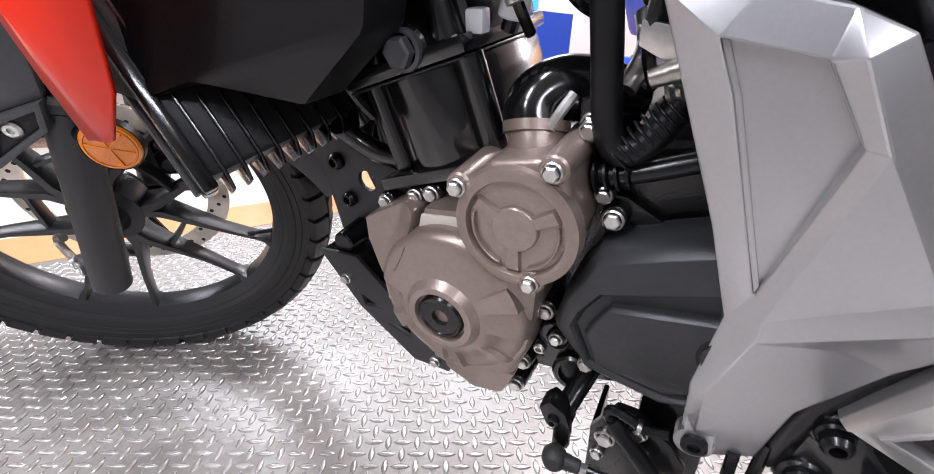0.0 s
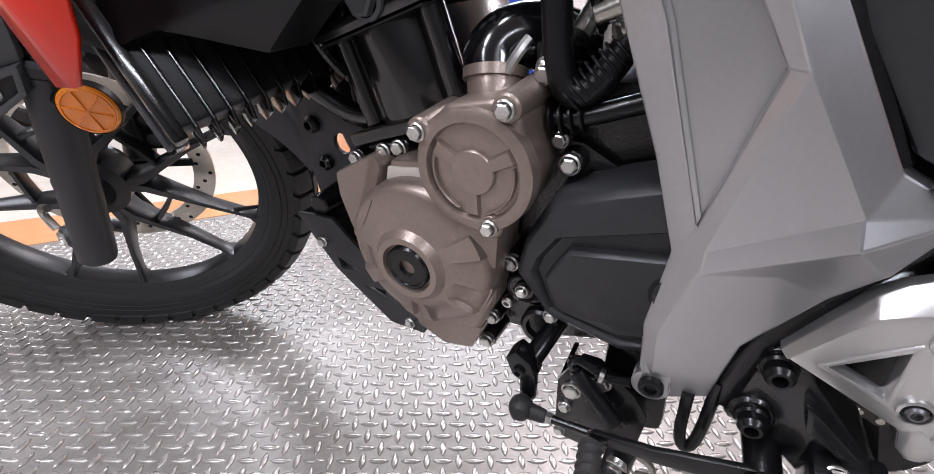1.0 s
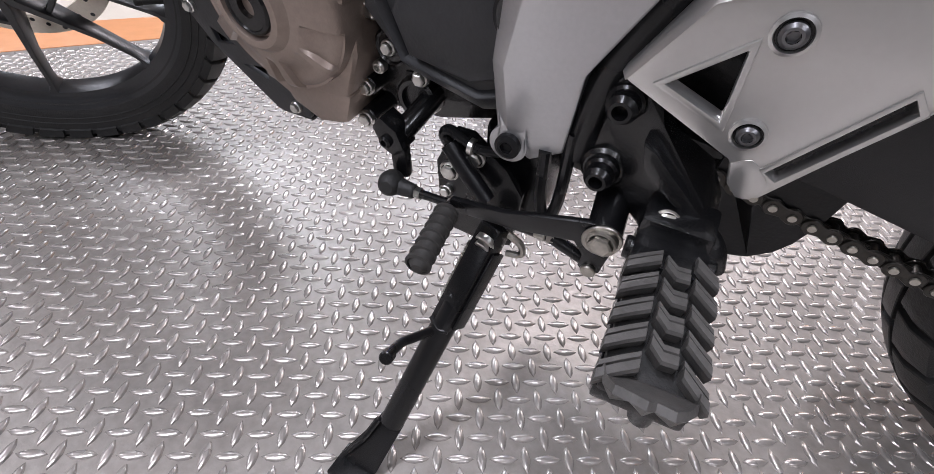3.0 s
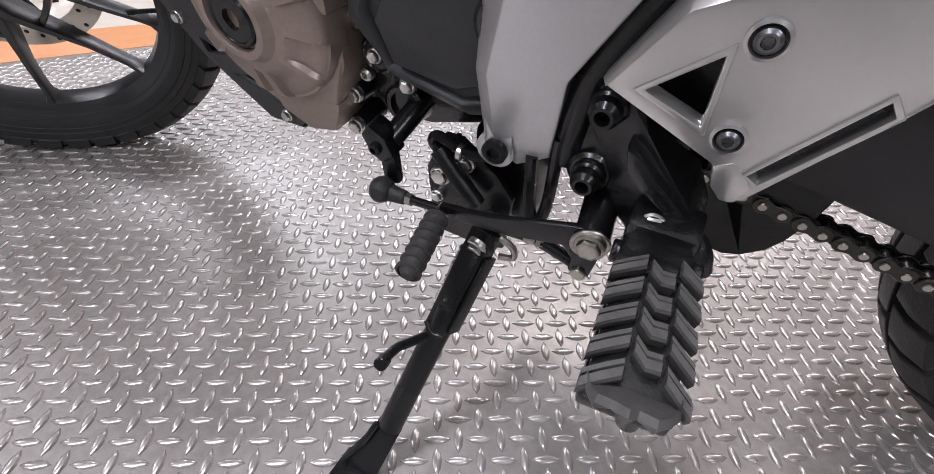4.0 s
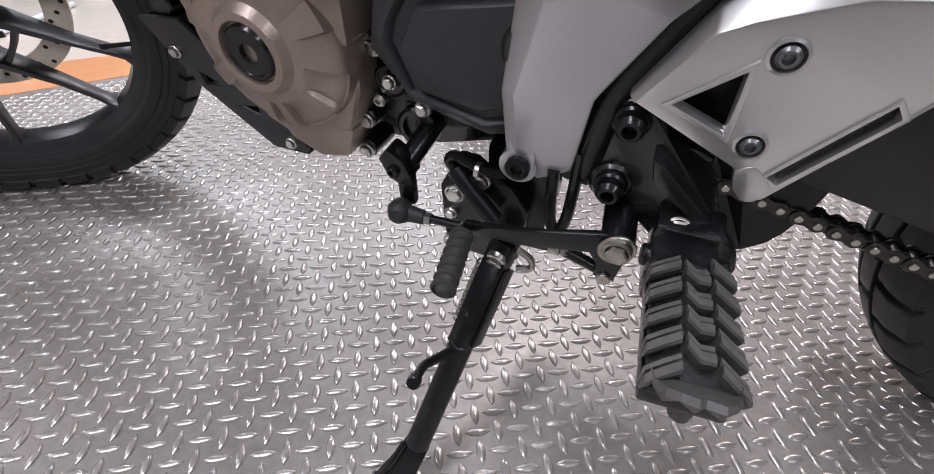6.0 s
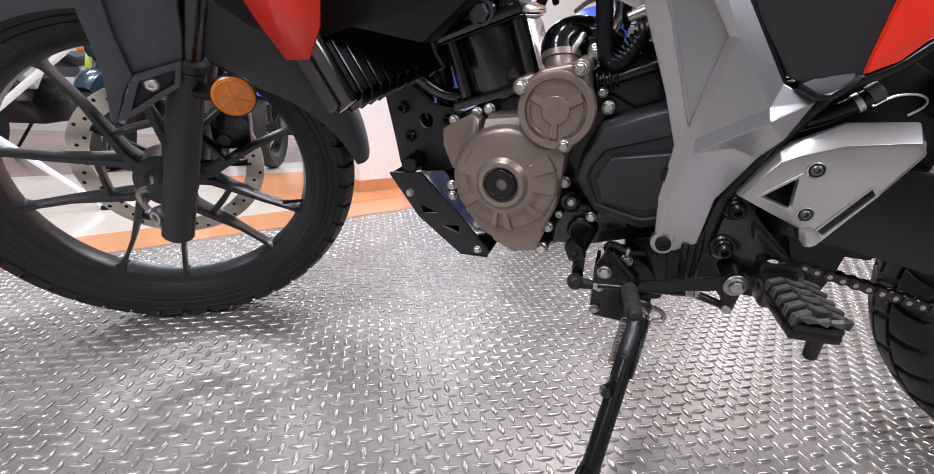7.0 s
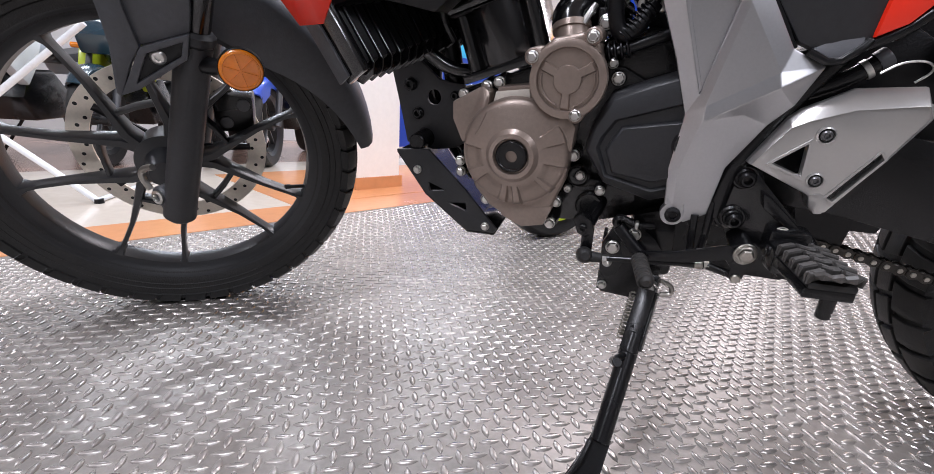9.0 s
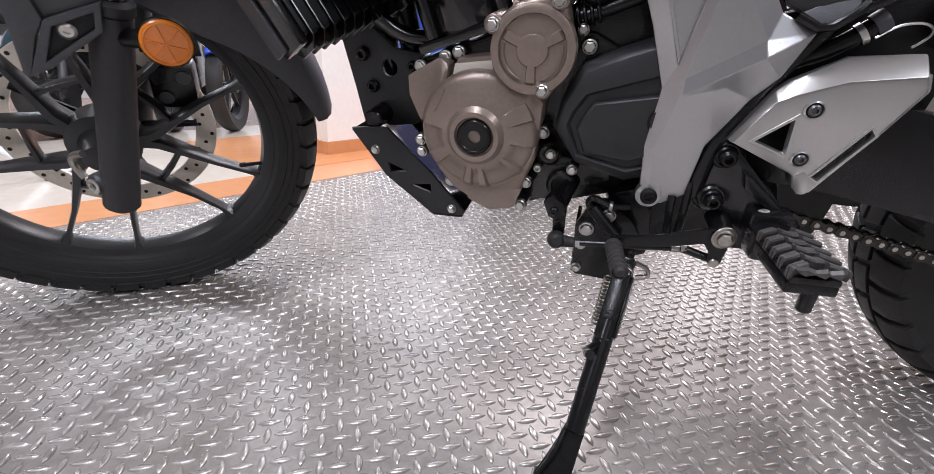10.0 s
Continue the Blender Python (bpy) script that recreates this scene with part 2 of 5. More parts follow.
HALL = 7.0
# south, east and west are unseen, added and darkened to shape the reflections
for name, lo, hi in (("wall_north", (-HALL, 6.0, -0.1), (HALL, 6.2, 3.3)), ("wall_south", (-HALL, -5.2, -0.1), (HALL, -5.0, 3.3)),
                     ("wall_east", (HALL, -5.2, -0.1), (HALL + 0.2, 6.2, 3.3)), ("wall_west", (-HALL - 0.2, -5.2, -0.1), (-HALL, 6.2, 3.3))):
    tagged(part(name, block(lo, hi, 0), WALLPAINT if name == "wall_north" else DARKWALL, None, smooth=False), "plain painted showroom wall", "wall", kind="structure")
tagged(part("ceiling", block((-HALL, -5.2, 3.2), (HALL, 6.2, 3.35), 0), WALLPAINT, None, smooth=False), "plain pale showroom ceiling", "ceiling", kind="structure")


def ceiling_light(x, y, lx, ly, tint):
    root = tagged(new("ceiling_light"), "unseen long white ceiling lamp, switched on", "lamp", "ceiling lamps")
    root.location, root.rotation_euler.z = (x, y, 3.2), math.atan2(LINE[1], LINE[0])
    part("frame", block((-lx / 2 - 0.03, -ly / 2 - 0.03, -0.05), (lx / 2 + 0.03, ly / 2 + 0.03, 0.0), 0.004), WHITEPAINT, root)
    part("diffuser", block((-lx / 2, -ly / 2, -0.062), (lx / 2, ly / 2, -0.052), 0.002), TUBE, root)
    lamp = bpy.data.lights.new("tube_light", "AREA")
    lamp.shape, lamp.size, lamp.size_y = "RECTANGLE", lx, ly
    lamp.energy, lamp.color = 53.0, tint
    ob = new("tube_light", lamp)
    ob.parent, ob.location = root, (0, 0, -0.07)
    return root


# rows of lamps that run along the plate's edge; beyond y = 2 placed from floor glints
# those below y = 2 are assumed, added to light the bike's near side
for x, y in ((-4.2, 1.4), (-2.3, 4.84), (-0.95, 3.65), (0.68, 4.85), (1.75, 2.6), (4.75, 4.65), (6.15, 5.55), (-3.68, -2.67), (-2.03, -1.47), (-0.38, -0.27), (0.75, 0.55), (0.1, -4.34), (1.79, -3.14)):
    cold = y > 3.5 and x < 1
    ceiling_light(x, y, 1.4, 0.26, (0.80, 0.87, 1.0) if cold else (0.93, 0.875, 0.94) if x > 1 and y > 2 else (0.862, 0.88, 1.0))


# ---- the motorcycle ----
O, PSI, LAM = Vector((-0.4119, 0.7211, 0.006)), radians(30), radians(10)
BX = Vector((math.cos(PSI), -math.sin(PSI), 0))
BN = Vector((math.sin(PSI), math.cos(PSI), 0))
UP = Vector((0, 0, 1))
BY, BZ = BN * math.cos(LAM) + UP * math.sin(LAM), UP * math.cos(LAM) - BN * math.sin(LAM)
BIKE = Matrix((BX, BY, BZ)).transposed().to_4x4()
BIKE.translation = O
bike = tagged(new("motorcycle"), "adventure motorcycle with silver and red panels on its side stand", "motorcycle")
bike.matrix_world = BIKE

# the front wheel is turned to the left
H, L = radians(9.6), radians(22)
WU, WN = Vector((math.cos(H), math.sin(H), 0)), Vector((-math.sin(H), math.cos(H), 0))
WHEEL = Matrix((WU, WN * math.cos(L) + UP * math.sin(L), UP * math.cos(L) - WN * math.sin(L))).transposed().to_4x4()
R1, RIM1 = 0.388, 0.308
WHEEL.translation = (-0.418, 0.587, R1 * math.cos(L) + 0.018 * math.sin(L) + 0.001)
FRONT = BIKE.inverted() @ WHEEL


def moved(bm, m):
    bmesh.ops.transform(bm, matrix=m, verts=bm.verts)
    return bm


def tyre_profile(R, rim, half):
    """Radius and height round the tyre's section, from one bead over the tread to the other."""
    pts = [(rim - 0.012, -half * 0.55), (rim, -half * 0.72), (rim + 0.012, -half * 0.8)]
    for k in range(9):
        a = radians(-68 + 136 * k / 8)
        pts.append((R - half * 0.62 + half * 0.62 * math.cos(a), half * 1.0 * math.sin(a) / math.sin(radians(68))))
    pts += [(rim + 0.012, half * 0.8), (rim, half * 0.72), (rim - 0.012, half * 0.55)]
    return pts


def tyre(name, m, R, rim, half, count, parent, label):
    body = part(name, moved(lathe(tyre_profile(R, rim, half), 96, axis=(0, 1, 0)), m), RUBBER, parent, label)
    # tread blocks: slanted shoulder blocks on both sides and pairs on the crown
    kinds = []
    for at, wide, slant in ((-0.78, 0.5, 0.35), (0.78, 0.5, -0.35), (-0.26, 0.42, -0.3), (0.26, 0.42, 0.3)):
        arc_len, own = 2 * math.pi * R / count, bm_new()
        layers = []
        for rise, grow in ((-0.004, 1.0), (0.0065, 0.97), (0.0075, 0.90)):
            grid = []
            for u in (-1, -0.4, 0.4, 1):
                line = []
                skirt = None
                if abs(at) > 0.5:
                    side, turn = math.copysign(1, at), (u * arc_len * 0.40 * grow + slant * math.copysign(1.5, at) * wide * 0.5 * half) / R
                    low = R - half * 0.388 - 0.013 + (1 - grow) * 0.05
                    skirt = (low * math.sin(turn), side * (half * 0.935 + rise * 0.75), low * math.cos(turn))
                    if at < 0:
                        line.append(own.verts.new(skirt))
                for v in (-1, 0, 1):
                    f = max(-1.04, min(1.04, at + v * wide * 0.5 * grow))
                    b = math.asin(max(-1, min(1, f * math.sin(radians(68)))))
                    r = R - half * 0.62 + (half * 0.62 + rise) * math.cos(b)
                    turn = (u * arc_len * 0.42 * grow + slant * v * wide * 0.5 * half) / R
                    line.append(own.verts.new((r * math.sin(turn), half * f + rise * math.sin(b), r * math.cos(turn))))
                if at > 0.5:
                    line.append(own.verts.new(skirt))
                grid.append(line)
            layers.append(grid)
        n = len(layers[0][0]) - 1
        edge = [(k, 0) for k in range(4)] + [(3, k) for k in range(1, n + 1)] + [(k, n) for k in (2, 1, 0)] + [(0, k) for k in range(n - 1, 0, -1)]
        for lo, hi in zip(layers, layers[1:]):
            for (a, b), (c, d) in zip(edge, edge[1:] + edge[:1]):
                own.faces.new((lo[a][b], lo[c][d], hi[c][d], hi[a][b]))
        top = layers[-1]
        for a in range(3):
            for b in range(n):
                own.faces.new((top[a][b], top[a + 1][b], top[a + 1][b + 1], top[a][b + 1]))
        kinds.append((mesh_of("tread_block", own, RUBBER, True, 30), 0.0 if abs(at) > 0.5 else 0.5))
    for me, off in kinds:
        for k in range(count):
            ob = new("tread_block", me)
            ob.parent = body
            ob.matrix_local = m @ Matrix.Rotation(2 * math.pi * (k + off) / count, 4, "Y")
    return body


front_tyre = tyre("front_tyre", FRONT, R1 - 0.005, RIM1, 0.060, 42, bike, "black block-pattern front tyre")
for side in (-1, 1):
    for r, y in ((0.3225, 0.0490), (0.3345, 0.0522), (0.3500, 0.0573)):
        part("sidewall_bead", moved(lathe([(r - 0.0016, y * side), (r, (y + 0.0016) * side), (r + 0.0016, y * side), (r, (y - 0.001) * side)], 96, axis=(0, 1, 0), closed=True), FRONT), RUBBER, front_tyre)
front_wheel = part("front_wheel", moved(lathe([(RIM1 - 0.03, -0.02), (RIM1 - 0.014, -0.028), (RIM1 - 0.006, -0.04), (RIM1 + 0.006, -0.045), (RIM1 + 0.009, -0.041), (RIM1 - 0.002, -0.034), (RIM1 - 0.008, 0), (RIM1 - 0.002, 0.034), (RIM1 + 0.009, 0.041), (RIM1 + 0.006, 0.045), (RIM1 - 0.006, 0.04), (RIM1 - 0.014, 0.028), (RIM1 - 0.03, 0.02), (RIM1 - 0.034, 0)], 96, axis=(0, 1, 0), closed=True), FRONT), WHEELBLACK, bike, "black cast ten-spoke front wheel")
part("hub", moved(lathe([(0, -0.075), (0.026, -0.075), (0.032, -0.055), (0.04, -0.034), (0.06, -0.026), (0.06, 0.026), (0.045, 0.03), (0.036, 0.06), (0, 0.06)], 40, axis=(0, 1, 0)), FRONT), WHEELBLACK, front_wheel)


def spoke(path):
    """A flat cast spoke through points (angle, radius, half width, half depth)."""
    own, rows = bm_new(), []
    pts = [(Vector((r * math.cos(radians(a)), 0, r * math.sin(radians(a)))), w * 0.66, h) for a, r, w, h in path]
    for i, (c, w, h) in enumerate(pts):
        n = (pts[min(i + 1, len(pts) - 1)][0] - pts[max(i - 1, 0)][0]).normalized()
        s = Vector((-n.z, 0, n.x))
        rows.append([own.verts.new(c + s * w * p + Vector((0, h * q, 0))) for p, q in ((-1, -0.7), (-0.7, -1), (0.7, -1), (1, -0.7), (1, 0.7), (0.7, 1), (-0.7, 1), (-1, 0.7))])
    for a, b in zip(rows, rows[1:]):
        for k in range(8):
            own.faces.new((a[k], a[(k + 1) % 8], b[(k + 1) % 8], b[k]))
    own.faces.new(rows[-1])
    own.faces.new(rows[0])
    return own


for k in range(5):
    mid = -106 + 72 * k
    for s in (-1, 1):
        arm = [(mid + 34 * s, 0.05, 0.018, 0.026), (mid + 29 * s, 0.085, 0.015, 0.023), (mid + 20 * s, 0.13, 0.0115, 0.019), (mid + 15 * s, 0.19, 0.0080, 0.0145), (mid + 13.6 * s, 0.25, 0.0074, 0.013), (mid + 13.5 * s, 0.266, 0.0078, 0.015), (mid + 13.4 * s, 0.274, 0.012, 0.020), (mid + 13.4 * s, 0.284, 0.018, 0.022)]
        part("spoke", moved(spoke(arm), FRONT), WHEELBLACK, front_wheel)
    web = [(mid - 20, 0.122, 0.007, 0.014), (mid, 0.117, 0.007, 0.013), (mid + 20, 0.122, 0.007, 0.014)]
    part("web", moved(spoke(web), FRONT), WHEELBLACK, front_wheel)
part("valve", moved(join(rod((0.268, -0.006, -0.07), (0.232, -0.022, -0.062), 0.0042), rod((0.236, -0.02, -0.063), (0.226, -0.026, -0.06), 0.0055)), FRONT), RUBBER, front_wheel)
for a in (-4, -1, 2):
    own = block((-0.004, -0.001, -0.006), (0.004, 0.0012, 0.006), 0, m=FRONT @ Matrix.Rotation(radians(a + 6), 4, "Y") @ Matrix.Translation((RIM1 + 0.028, -0.0495, 0)) @ Matrix.Rotation(radians(6), 4, "Z"))
    part("size_mark", own, STICKER, front_tyre)


def perforated_disc(r0, r1, y, m, parent):
    bm = lathe([(r0, y - 0.0025), (r1, y - 0.0025), (r1, y + 0.0025), (r0, y + 0.0025)], 72, axis=(0, 1, 0), closed=True)
    ob = part("brake_disc", moved(bm, m), DISC, parent, "pale steel brake disc with drilled holes")
    me = mesh_of("disc_hole", lathe([(0, 0), (0.004, 0), (0.004, 0.0055), (0, 0.0055)], 10, axis=(0, 1, 0)), BLACK)
    for k in range(48):
        a, r = 2 * math.pi * k / 48, r0 + (r1 - r0) * (0.22, 0.5, 0.78)[k % 3]
        hole = new("disc_hole", me)
        hole.parent = ob
        hole.matrix_local = m @ Matrix.Translation((r * math.cos(a), y - 0.003, r * math.sin(a)))
    return ob


perforated_disc(0.148, 0.187, 0.05, FRONT, front_wheel)
for k in range(5):
    part("disc_carrier", moved(spoke([(-70 + 72 * k, 0.05, 0.012, 0.004), (-70 + 72 * k, 0.153, 0.011, 0.004)]), FRONT @ Matrix.Translation((0, 0.046, 0))), BLACK, front_wheel)
caliper = part("brake_caliper", moved(block((0.09, 0.02, 0.05), (0.17, 0.085, 0.135), 0.012), FRONT), SATIN, bike, "black front brake caliper")
for q in ((0.115, 0.02, 0.075), (0.15, 0.02, 0.115)):
    part("piston_cap", moved(lathe([(0, 0), (0.013, 0), (0.013, 0.004), (0, 0.005)], 20, q, (0, -1, 0)), FRONT), GREY, caliper)

# fork, with the axle clamp and the amber reflector
FA, FB = Vector((0.152, -0.140, 0.281)), Vector((0.377, -0.136, 0.80))


def fork_leg(off):
    a, b = FA + off, FB + off
    d = (b - a).normalized()
    bm = rod(a, a + d * 0.36, 0.029, 0.028, 28, edge=0.3)
    bm = rod(a + d * 0.35, a + d * 0.375, 0.031, 0.031, 28, bm, 0.2)
    leg = part("fork_leg", bm, COVERBLACK, bike, "dark grey front fork leg")
    part("stanchion", rod(a + d * 0.37, b, 0.022, 0.022, 24), GLOSS, leg)
    return leg


fork_leg(Vector((0, 0, 0)))
fork_leg(FRONT.to_3x3() @ Vector((0, 0.25, 0)))
axle_end = Vector((0.150, -0.153, 0.3345))
axle_clamp = part("axle_clamp", join(rod(axle_end + Vector((0, 0.05, 0)), axle_end + Vector((0, -0.014, 0)), 0.022, 0.02, 24), block((0.121, -0.15, 0.297), (0.169, -0.12, 0.342), 0.008)), GREY, bike)
part("axle_nut", lathe([(0.007, 0.0), (0.0125, 0.0), (0.0135, 0.002), (0.0135, 0.005), (0.0085, 0.006), (0.007, 0.001)], 24, axle_end + Vector((0, -0.014, 0)), (0, -1, 0), closed=True), STEEL, axle_clamp, "bright hollow axle end")
part("cable_loop", tube([(0.131, -0.165, 0.347), (0.119, -0.168, 0.372), (0.133, -0.17, 0.39), (0.159, -0.17, 0.394)], 0.0062, 10), RIVET, axle_clamp)
REFL = Vector((0.386, -0.147, 0.567))
LEAN_OUT = FRONT.to_3x3() @ Vector((0, -1, 0))
reflector = part("reflector", lathe([(0, -0.008), (0.031, -0.008), (0.0325, -0.002), (0.0325, 0.003), (0.030, 0.006), (0, 0.008)], 40, REFL, LEAN_OUT), AMBER, bike, "round amber reflector")
part("rim_ring", lathe([(0.0315, -0.007), (0.0338, -0.007), (0.0338, 0.003), (0.0330, 0.004), (0.0315, 0.002)], 40, REFL, LEAN_OUT, closed=True), BLACK, reflector)
part("lens_ring", lathe([(0.0255, 0.0055), (0.0265, 0.0078), (0.0275, 0.0078), (0.0285, 0.0055)], 40, REFL, LEAN_OUT, closed=True), AMBER, reflector)
for k in range(3):
    turn = turn_to(LEAN_OUT) @ Matrix.Rotation(radians(40 + 60 * k), 4, "Z")
    part("lens_rib", block((-0.0255, -0.0006, 0.0060), (0.0255, 0.0006, 0.0092), 0.0003, m=Matrix.Translation(REFL) @ turn), AMBER, reflector)
part("reflector_bracket", rod(REFL + Vector((0, 0.01, 0)), FA.lerp(FB, 0.56), 0.012, 0.014), BLACK, bike)


# mudguard that hugs the wheel behind the fork
def mudguard(a0, a1, R, half, n=24):
    own, rows = bm_new(), []
    for k in range(n + 1):
        a = radians(a0 + (a1 - a0) * k / n)
        w = half * (1 - 0.5 * max(0, k / n - 0.6))
        deg = a0 + (a1 - a0) * k / n
        lip = 0.011 + 0.089 * min(1, max(0, (deg - 9) / 41)) * (1 if deg < 75 else 0.5)
        ro = [(-1.0, -lip), (-0.99, -0.004), (-0.9, 0.008), (-0.6, 0.019), (0, 0.026), (0.6, 0.019), (0.9, 0.008), (0.99, -0.004), (1.0, -lip)]
        ri = [(0.94, -lip), (0.9, -0.006), (0, 0.018), (-0.9, -0.006), (-0.94, -lip)]
        rows.append([own.verts.new(((R + dr) * math.cos(a), w * y, (R + dr) * math.sin(a))) for y, dr in ro + ri])
    m = len(rows[0])
    for p, q in zip(rows, rows[1:]):
        for k in range(m):
            own.faces.new((p[k], p[(k + 1) % m], q[(k + 1) % m], q[k]))
    own.faces.new(rows[0])
    own.faces.new(list(reversed(rows[-1])))
    return own


part("front_mudguard", moved(mudguard(128, 9, R1 + 0.016, 0.078), FRONT), GREY, bike, "dark grey plastic front mudguard")

GUARD = FRONT @ Matrix.Translation((0.011, 0.003, 0.012))

# fork guard: a blade with a raised triangular rim beside the fork leg
guard = part("fork_guard", moved(plate([(-0.017, 0.194), (0.021, 0.271), (0.09, 0.297), (0.083, 0.259), (0.01, 0.206)], [[(0.008, 0.216), (0.028, 0.263), (0.08, 0.285), (0.075, 0.262)]], -0.19, -0.172, 0.002), GUARD), GREY, bike, "dark grey fork guard with a raised rim")
part("panel", moved(prism([(-0.005, 0.205), (0.024, 0.267), (0.085, 0.291), (0.079, 0.259)], -0.182, -0.172, 0.001), GUARD), BLACK, guard)
part("blade", moved(prism([(-0.035, 0.42), (0.005, 0.42), (0.011, 0.326), (0.021, 0.271), (0.005, 0.245), (-0.017, 0.190), (-0.024, 0.197), (-0.018, 0.27), (-0.022, 0.32)], -0.188, -0.165, 0.004), GUARD), GREY, guard)
part("upper_panel", moved(prism([(0.005, 0.42), (0.10, 0.42), (0.095, 0.33), (0.09, 0.297), (0.021, 0.271), (0.01, 0.32)], -0.18, -0.165, 0.003), GUARD), GREY, guard)
part("bolt", moved(lathe([(0, -0.002), (0.0115, -0.002), (0.0115, 0.002), (0.008, 0.0045), (0.004, 0.0045), (0.004, 0.001), (0, 0.001)], 24, (0.042, -0.182, 0.257), (0, -1, 0)), GUARD), STEEL, guard)

# radiator with its vertical guard ribs
RC = Vector((0.612, -0.178, 0.568))
RU, RW = Vector((-0.5, 0.0, 0.86)).normalized(), Vector((0.35, 0.92, 0.2)).normalized()
RD = RU.cross(RW).normalized()
RW = RD.cross(RU)
RADM = Matrix((RW, RD, RU)).transposed().to_4x4()
RADM.translation = RC
radiator = part("radiator", moved(block((0.0, -0.03, 0.004), (0.36, 0.004, 0.28), 0.006), RADM), BLACK, bike, "black radiator with guard ribs")
for k in range(20):
    own = prism([(-0.035, 0.0), (-0.02, -0.012), (0.012, -0.012), (0.026, 0.004), (0.026, 0.27), (-0.035, 0.27)], 0.0, 0.0035, 0.0012)
    part("rib", moved(own, RADM @ Matrix.Translation((0.014 + 0.0168 * k, 0, 0)) @ Matrix.Rotation(radians(90), 4, "Z")), GLOSS, radiator)
part("side_tank", moved(block((-0.012, -0.036, -0.006), (0.002, 0.012, 0.285), 0.004), RADM), GLOSS, radiator)
part("side_trim", moved(block((-0.017, -0.006, 0.0), (-0.0115, 0.022, 0.28), 0.0025), RADM), GREY, radiator)
part("hose_stub", moved(rod((0.14, 0.0, 0.02), (0.24, 0.05, 0.01), 0.017), RADM), GLOSS, radiator)

# shroud: black plastic with a pointed red wing
part("shroud", prism([(0.30, 0.90), (0.40, 0.72), (0.50, 0.665), (0.585, 0.648), (0.64, 0.665), (0.72, 0.645), (0.79, 0.70), (0.85, 0.90)], [-0.205, -0.2, -0.205, -0.2, -0.185, -0.15, -0.15, -0.16], -0.10, 0.006), BLACK, bike, "black plastic radiator shroud")
own = bm_new()
W = [own.verts.new(c) for c in ((0.40, -0.225, 0.90), (0.50, -0.235, 0.735), (0.545, -0.24, 0.672), (0.581, -0.243, 0.630), (0.613, -0.243, 0.632), (0.630, -0.236, 0.668), (0.655, -0.215, 0.90), (0.575, -0.254, 0.72), (0.55, -0.245, 0.90))]
for q in ((0, 1, 7, 8), (1, 2, 7), (2, 3, 7), (3, 4, 7), (4, 5, 7), (5, 6, 8, 7)):
    own.faces.new([W[i] for i in q])
wing = part("red_wing", own, RED, bike, "glossy red pointed shroud panel", angle=12)
mod = wing.modifiers.new("thickness", "SOLIDIFY")
mod.thickness = 0.005

# engine
crankcase = part("crankcase", prism([(0.735, 0.545), (0.735, 0.47), (0.745, 0.40), (0.79, 0.355), (0.87, 0.338), (0.94, 0.342), (1.0, 0.36), (1.06, 0.39), (1.09, 0.44), (1.07, 0.52), (0.96, 0.58), (0.86, 0.585)], [-0.075, -0.075, -0.07, -0.055, -0.045, -0.045, -0.045, -0.05, -0.07, -0.075, -0.075, -0.075], 0.11, 0.006), CAST, bike, "black engine case")
part("sump", prism([(0.885, 0.395), (0.915, 0.425), (0.995, 0.41), (1.0, 0.392), (0.985, 0.383), (0.905, 0.372)], -0.070, -0.03, 0.004), CAST, crankcase)
for k, (x, z, w) in enumerate(((0.918, 0.407, 0.010), (0.931, 0.405, 0.008), (0.92, 0.396, 0.012))):
    part("cast_mark", block((x, -0.0714, z), (x + w, -0.0695, z + 0.006), 0.0006), SATIN, crankcase)
level_plug = part("level_plug", lathe([(0.0, -0.004), (0.0165, -0.004), (0.0165, 0.004), (0.0145, 0.0055), (0.0125, 0.0035), (0.007, 0.0035)], 28, (0.9147, -0.078, 0.4263), (0, -1, 0)), CAST, crankcase)
part("plug_head", lathe([(0.0075, 0.002), (0.0075, 0.0075), (0.006, 0.009), (0, 0.009)], 6, (0.9147, -0.078, 0.4263), (0, -1, 0)), SATIN, level_plug)
part("shaft_housing", lathe([(0.0, -0.01), (0.0215, -0.01), (0.0205, 0.008), (0.0175, 0.0105), (0.0135, 0.0105), (0.0125, 0.006), (0, 0.006)], 32, (0.9345, -0.072, 0.381), (0, -1, 0.1)), CAST, crankcase)
socket_bolt(crankcase, (0.901, -0.083, 0.4067), 0.0062, mat=STEEL, h=0.005)
SC = (0.8255, 0.4635)
STATOR = [(0.746, 0.445), (0.752, 0.480), (0.765, 0.507), (0.788, 0.524), (0.822, 0.533), (0.86, 0.527), (0.889, 0.51), (0.903, 0.472), (0.899, 0.425), (0.882, 0.383), (0.846, 0.356), (0.812, 0.36), (0.785, 0.375), (0.762, 0.402)]


def scaled(outline, c, f):
    return [(c[0] + (x - c[0]) * f, c[1] + (z - c[1]) * f) for x, z in outline]


stator = part("stator_cover", prism(STATOR, -0.110, -0.05, 0.007, segments=3), BRONZE, bike, "bronze painted generator cover")
CONE = [(0.0785, -0.018), (0.0775, 0.002), (0.0752, 0.0070), (0.0725, 0.0095), (0.069, 0.011), (0.0635, 0.0125), (0.058, 0.014), (0.052, 0.0157), (0.046, 0.0173), (0.041, 0.0187), (0.038, 0.0195), (0.032, 0.0262), (0.026, 0.0265), (0.0245, 0.02)]
POCKETS = ((-24, 13), (-62, 17), (-93, 5), (-124, 17), (-172, 15))


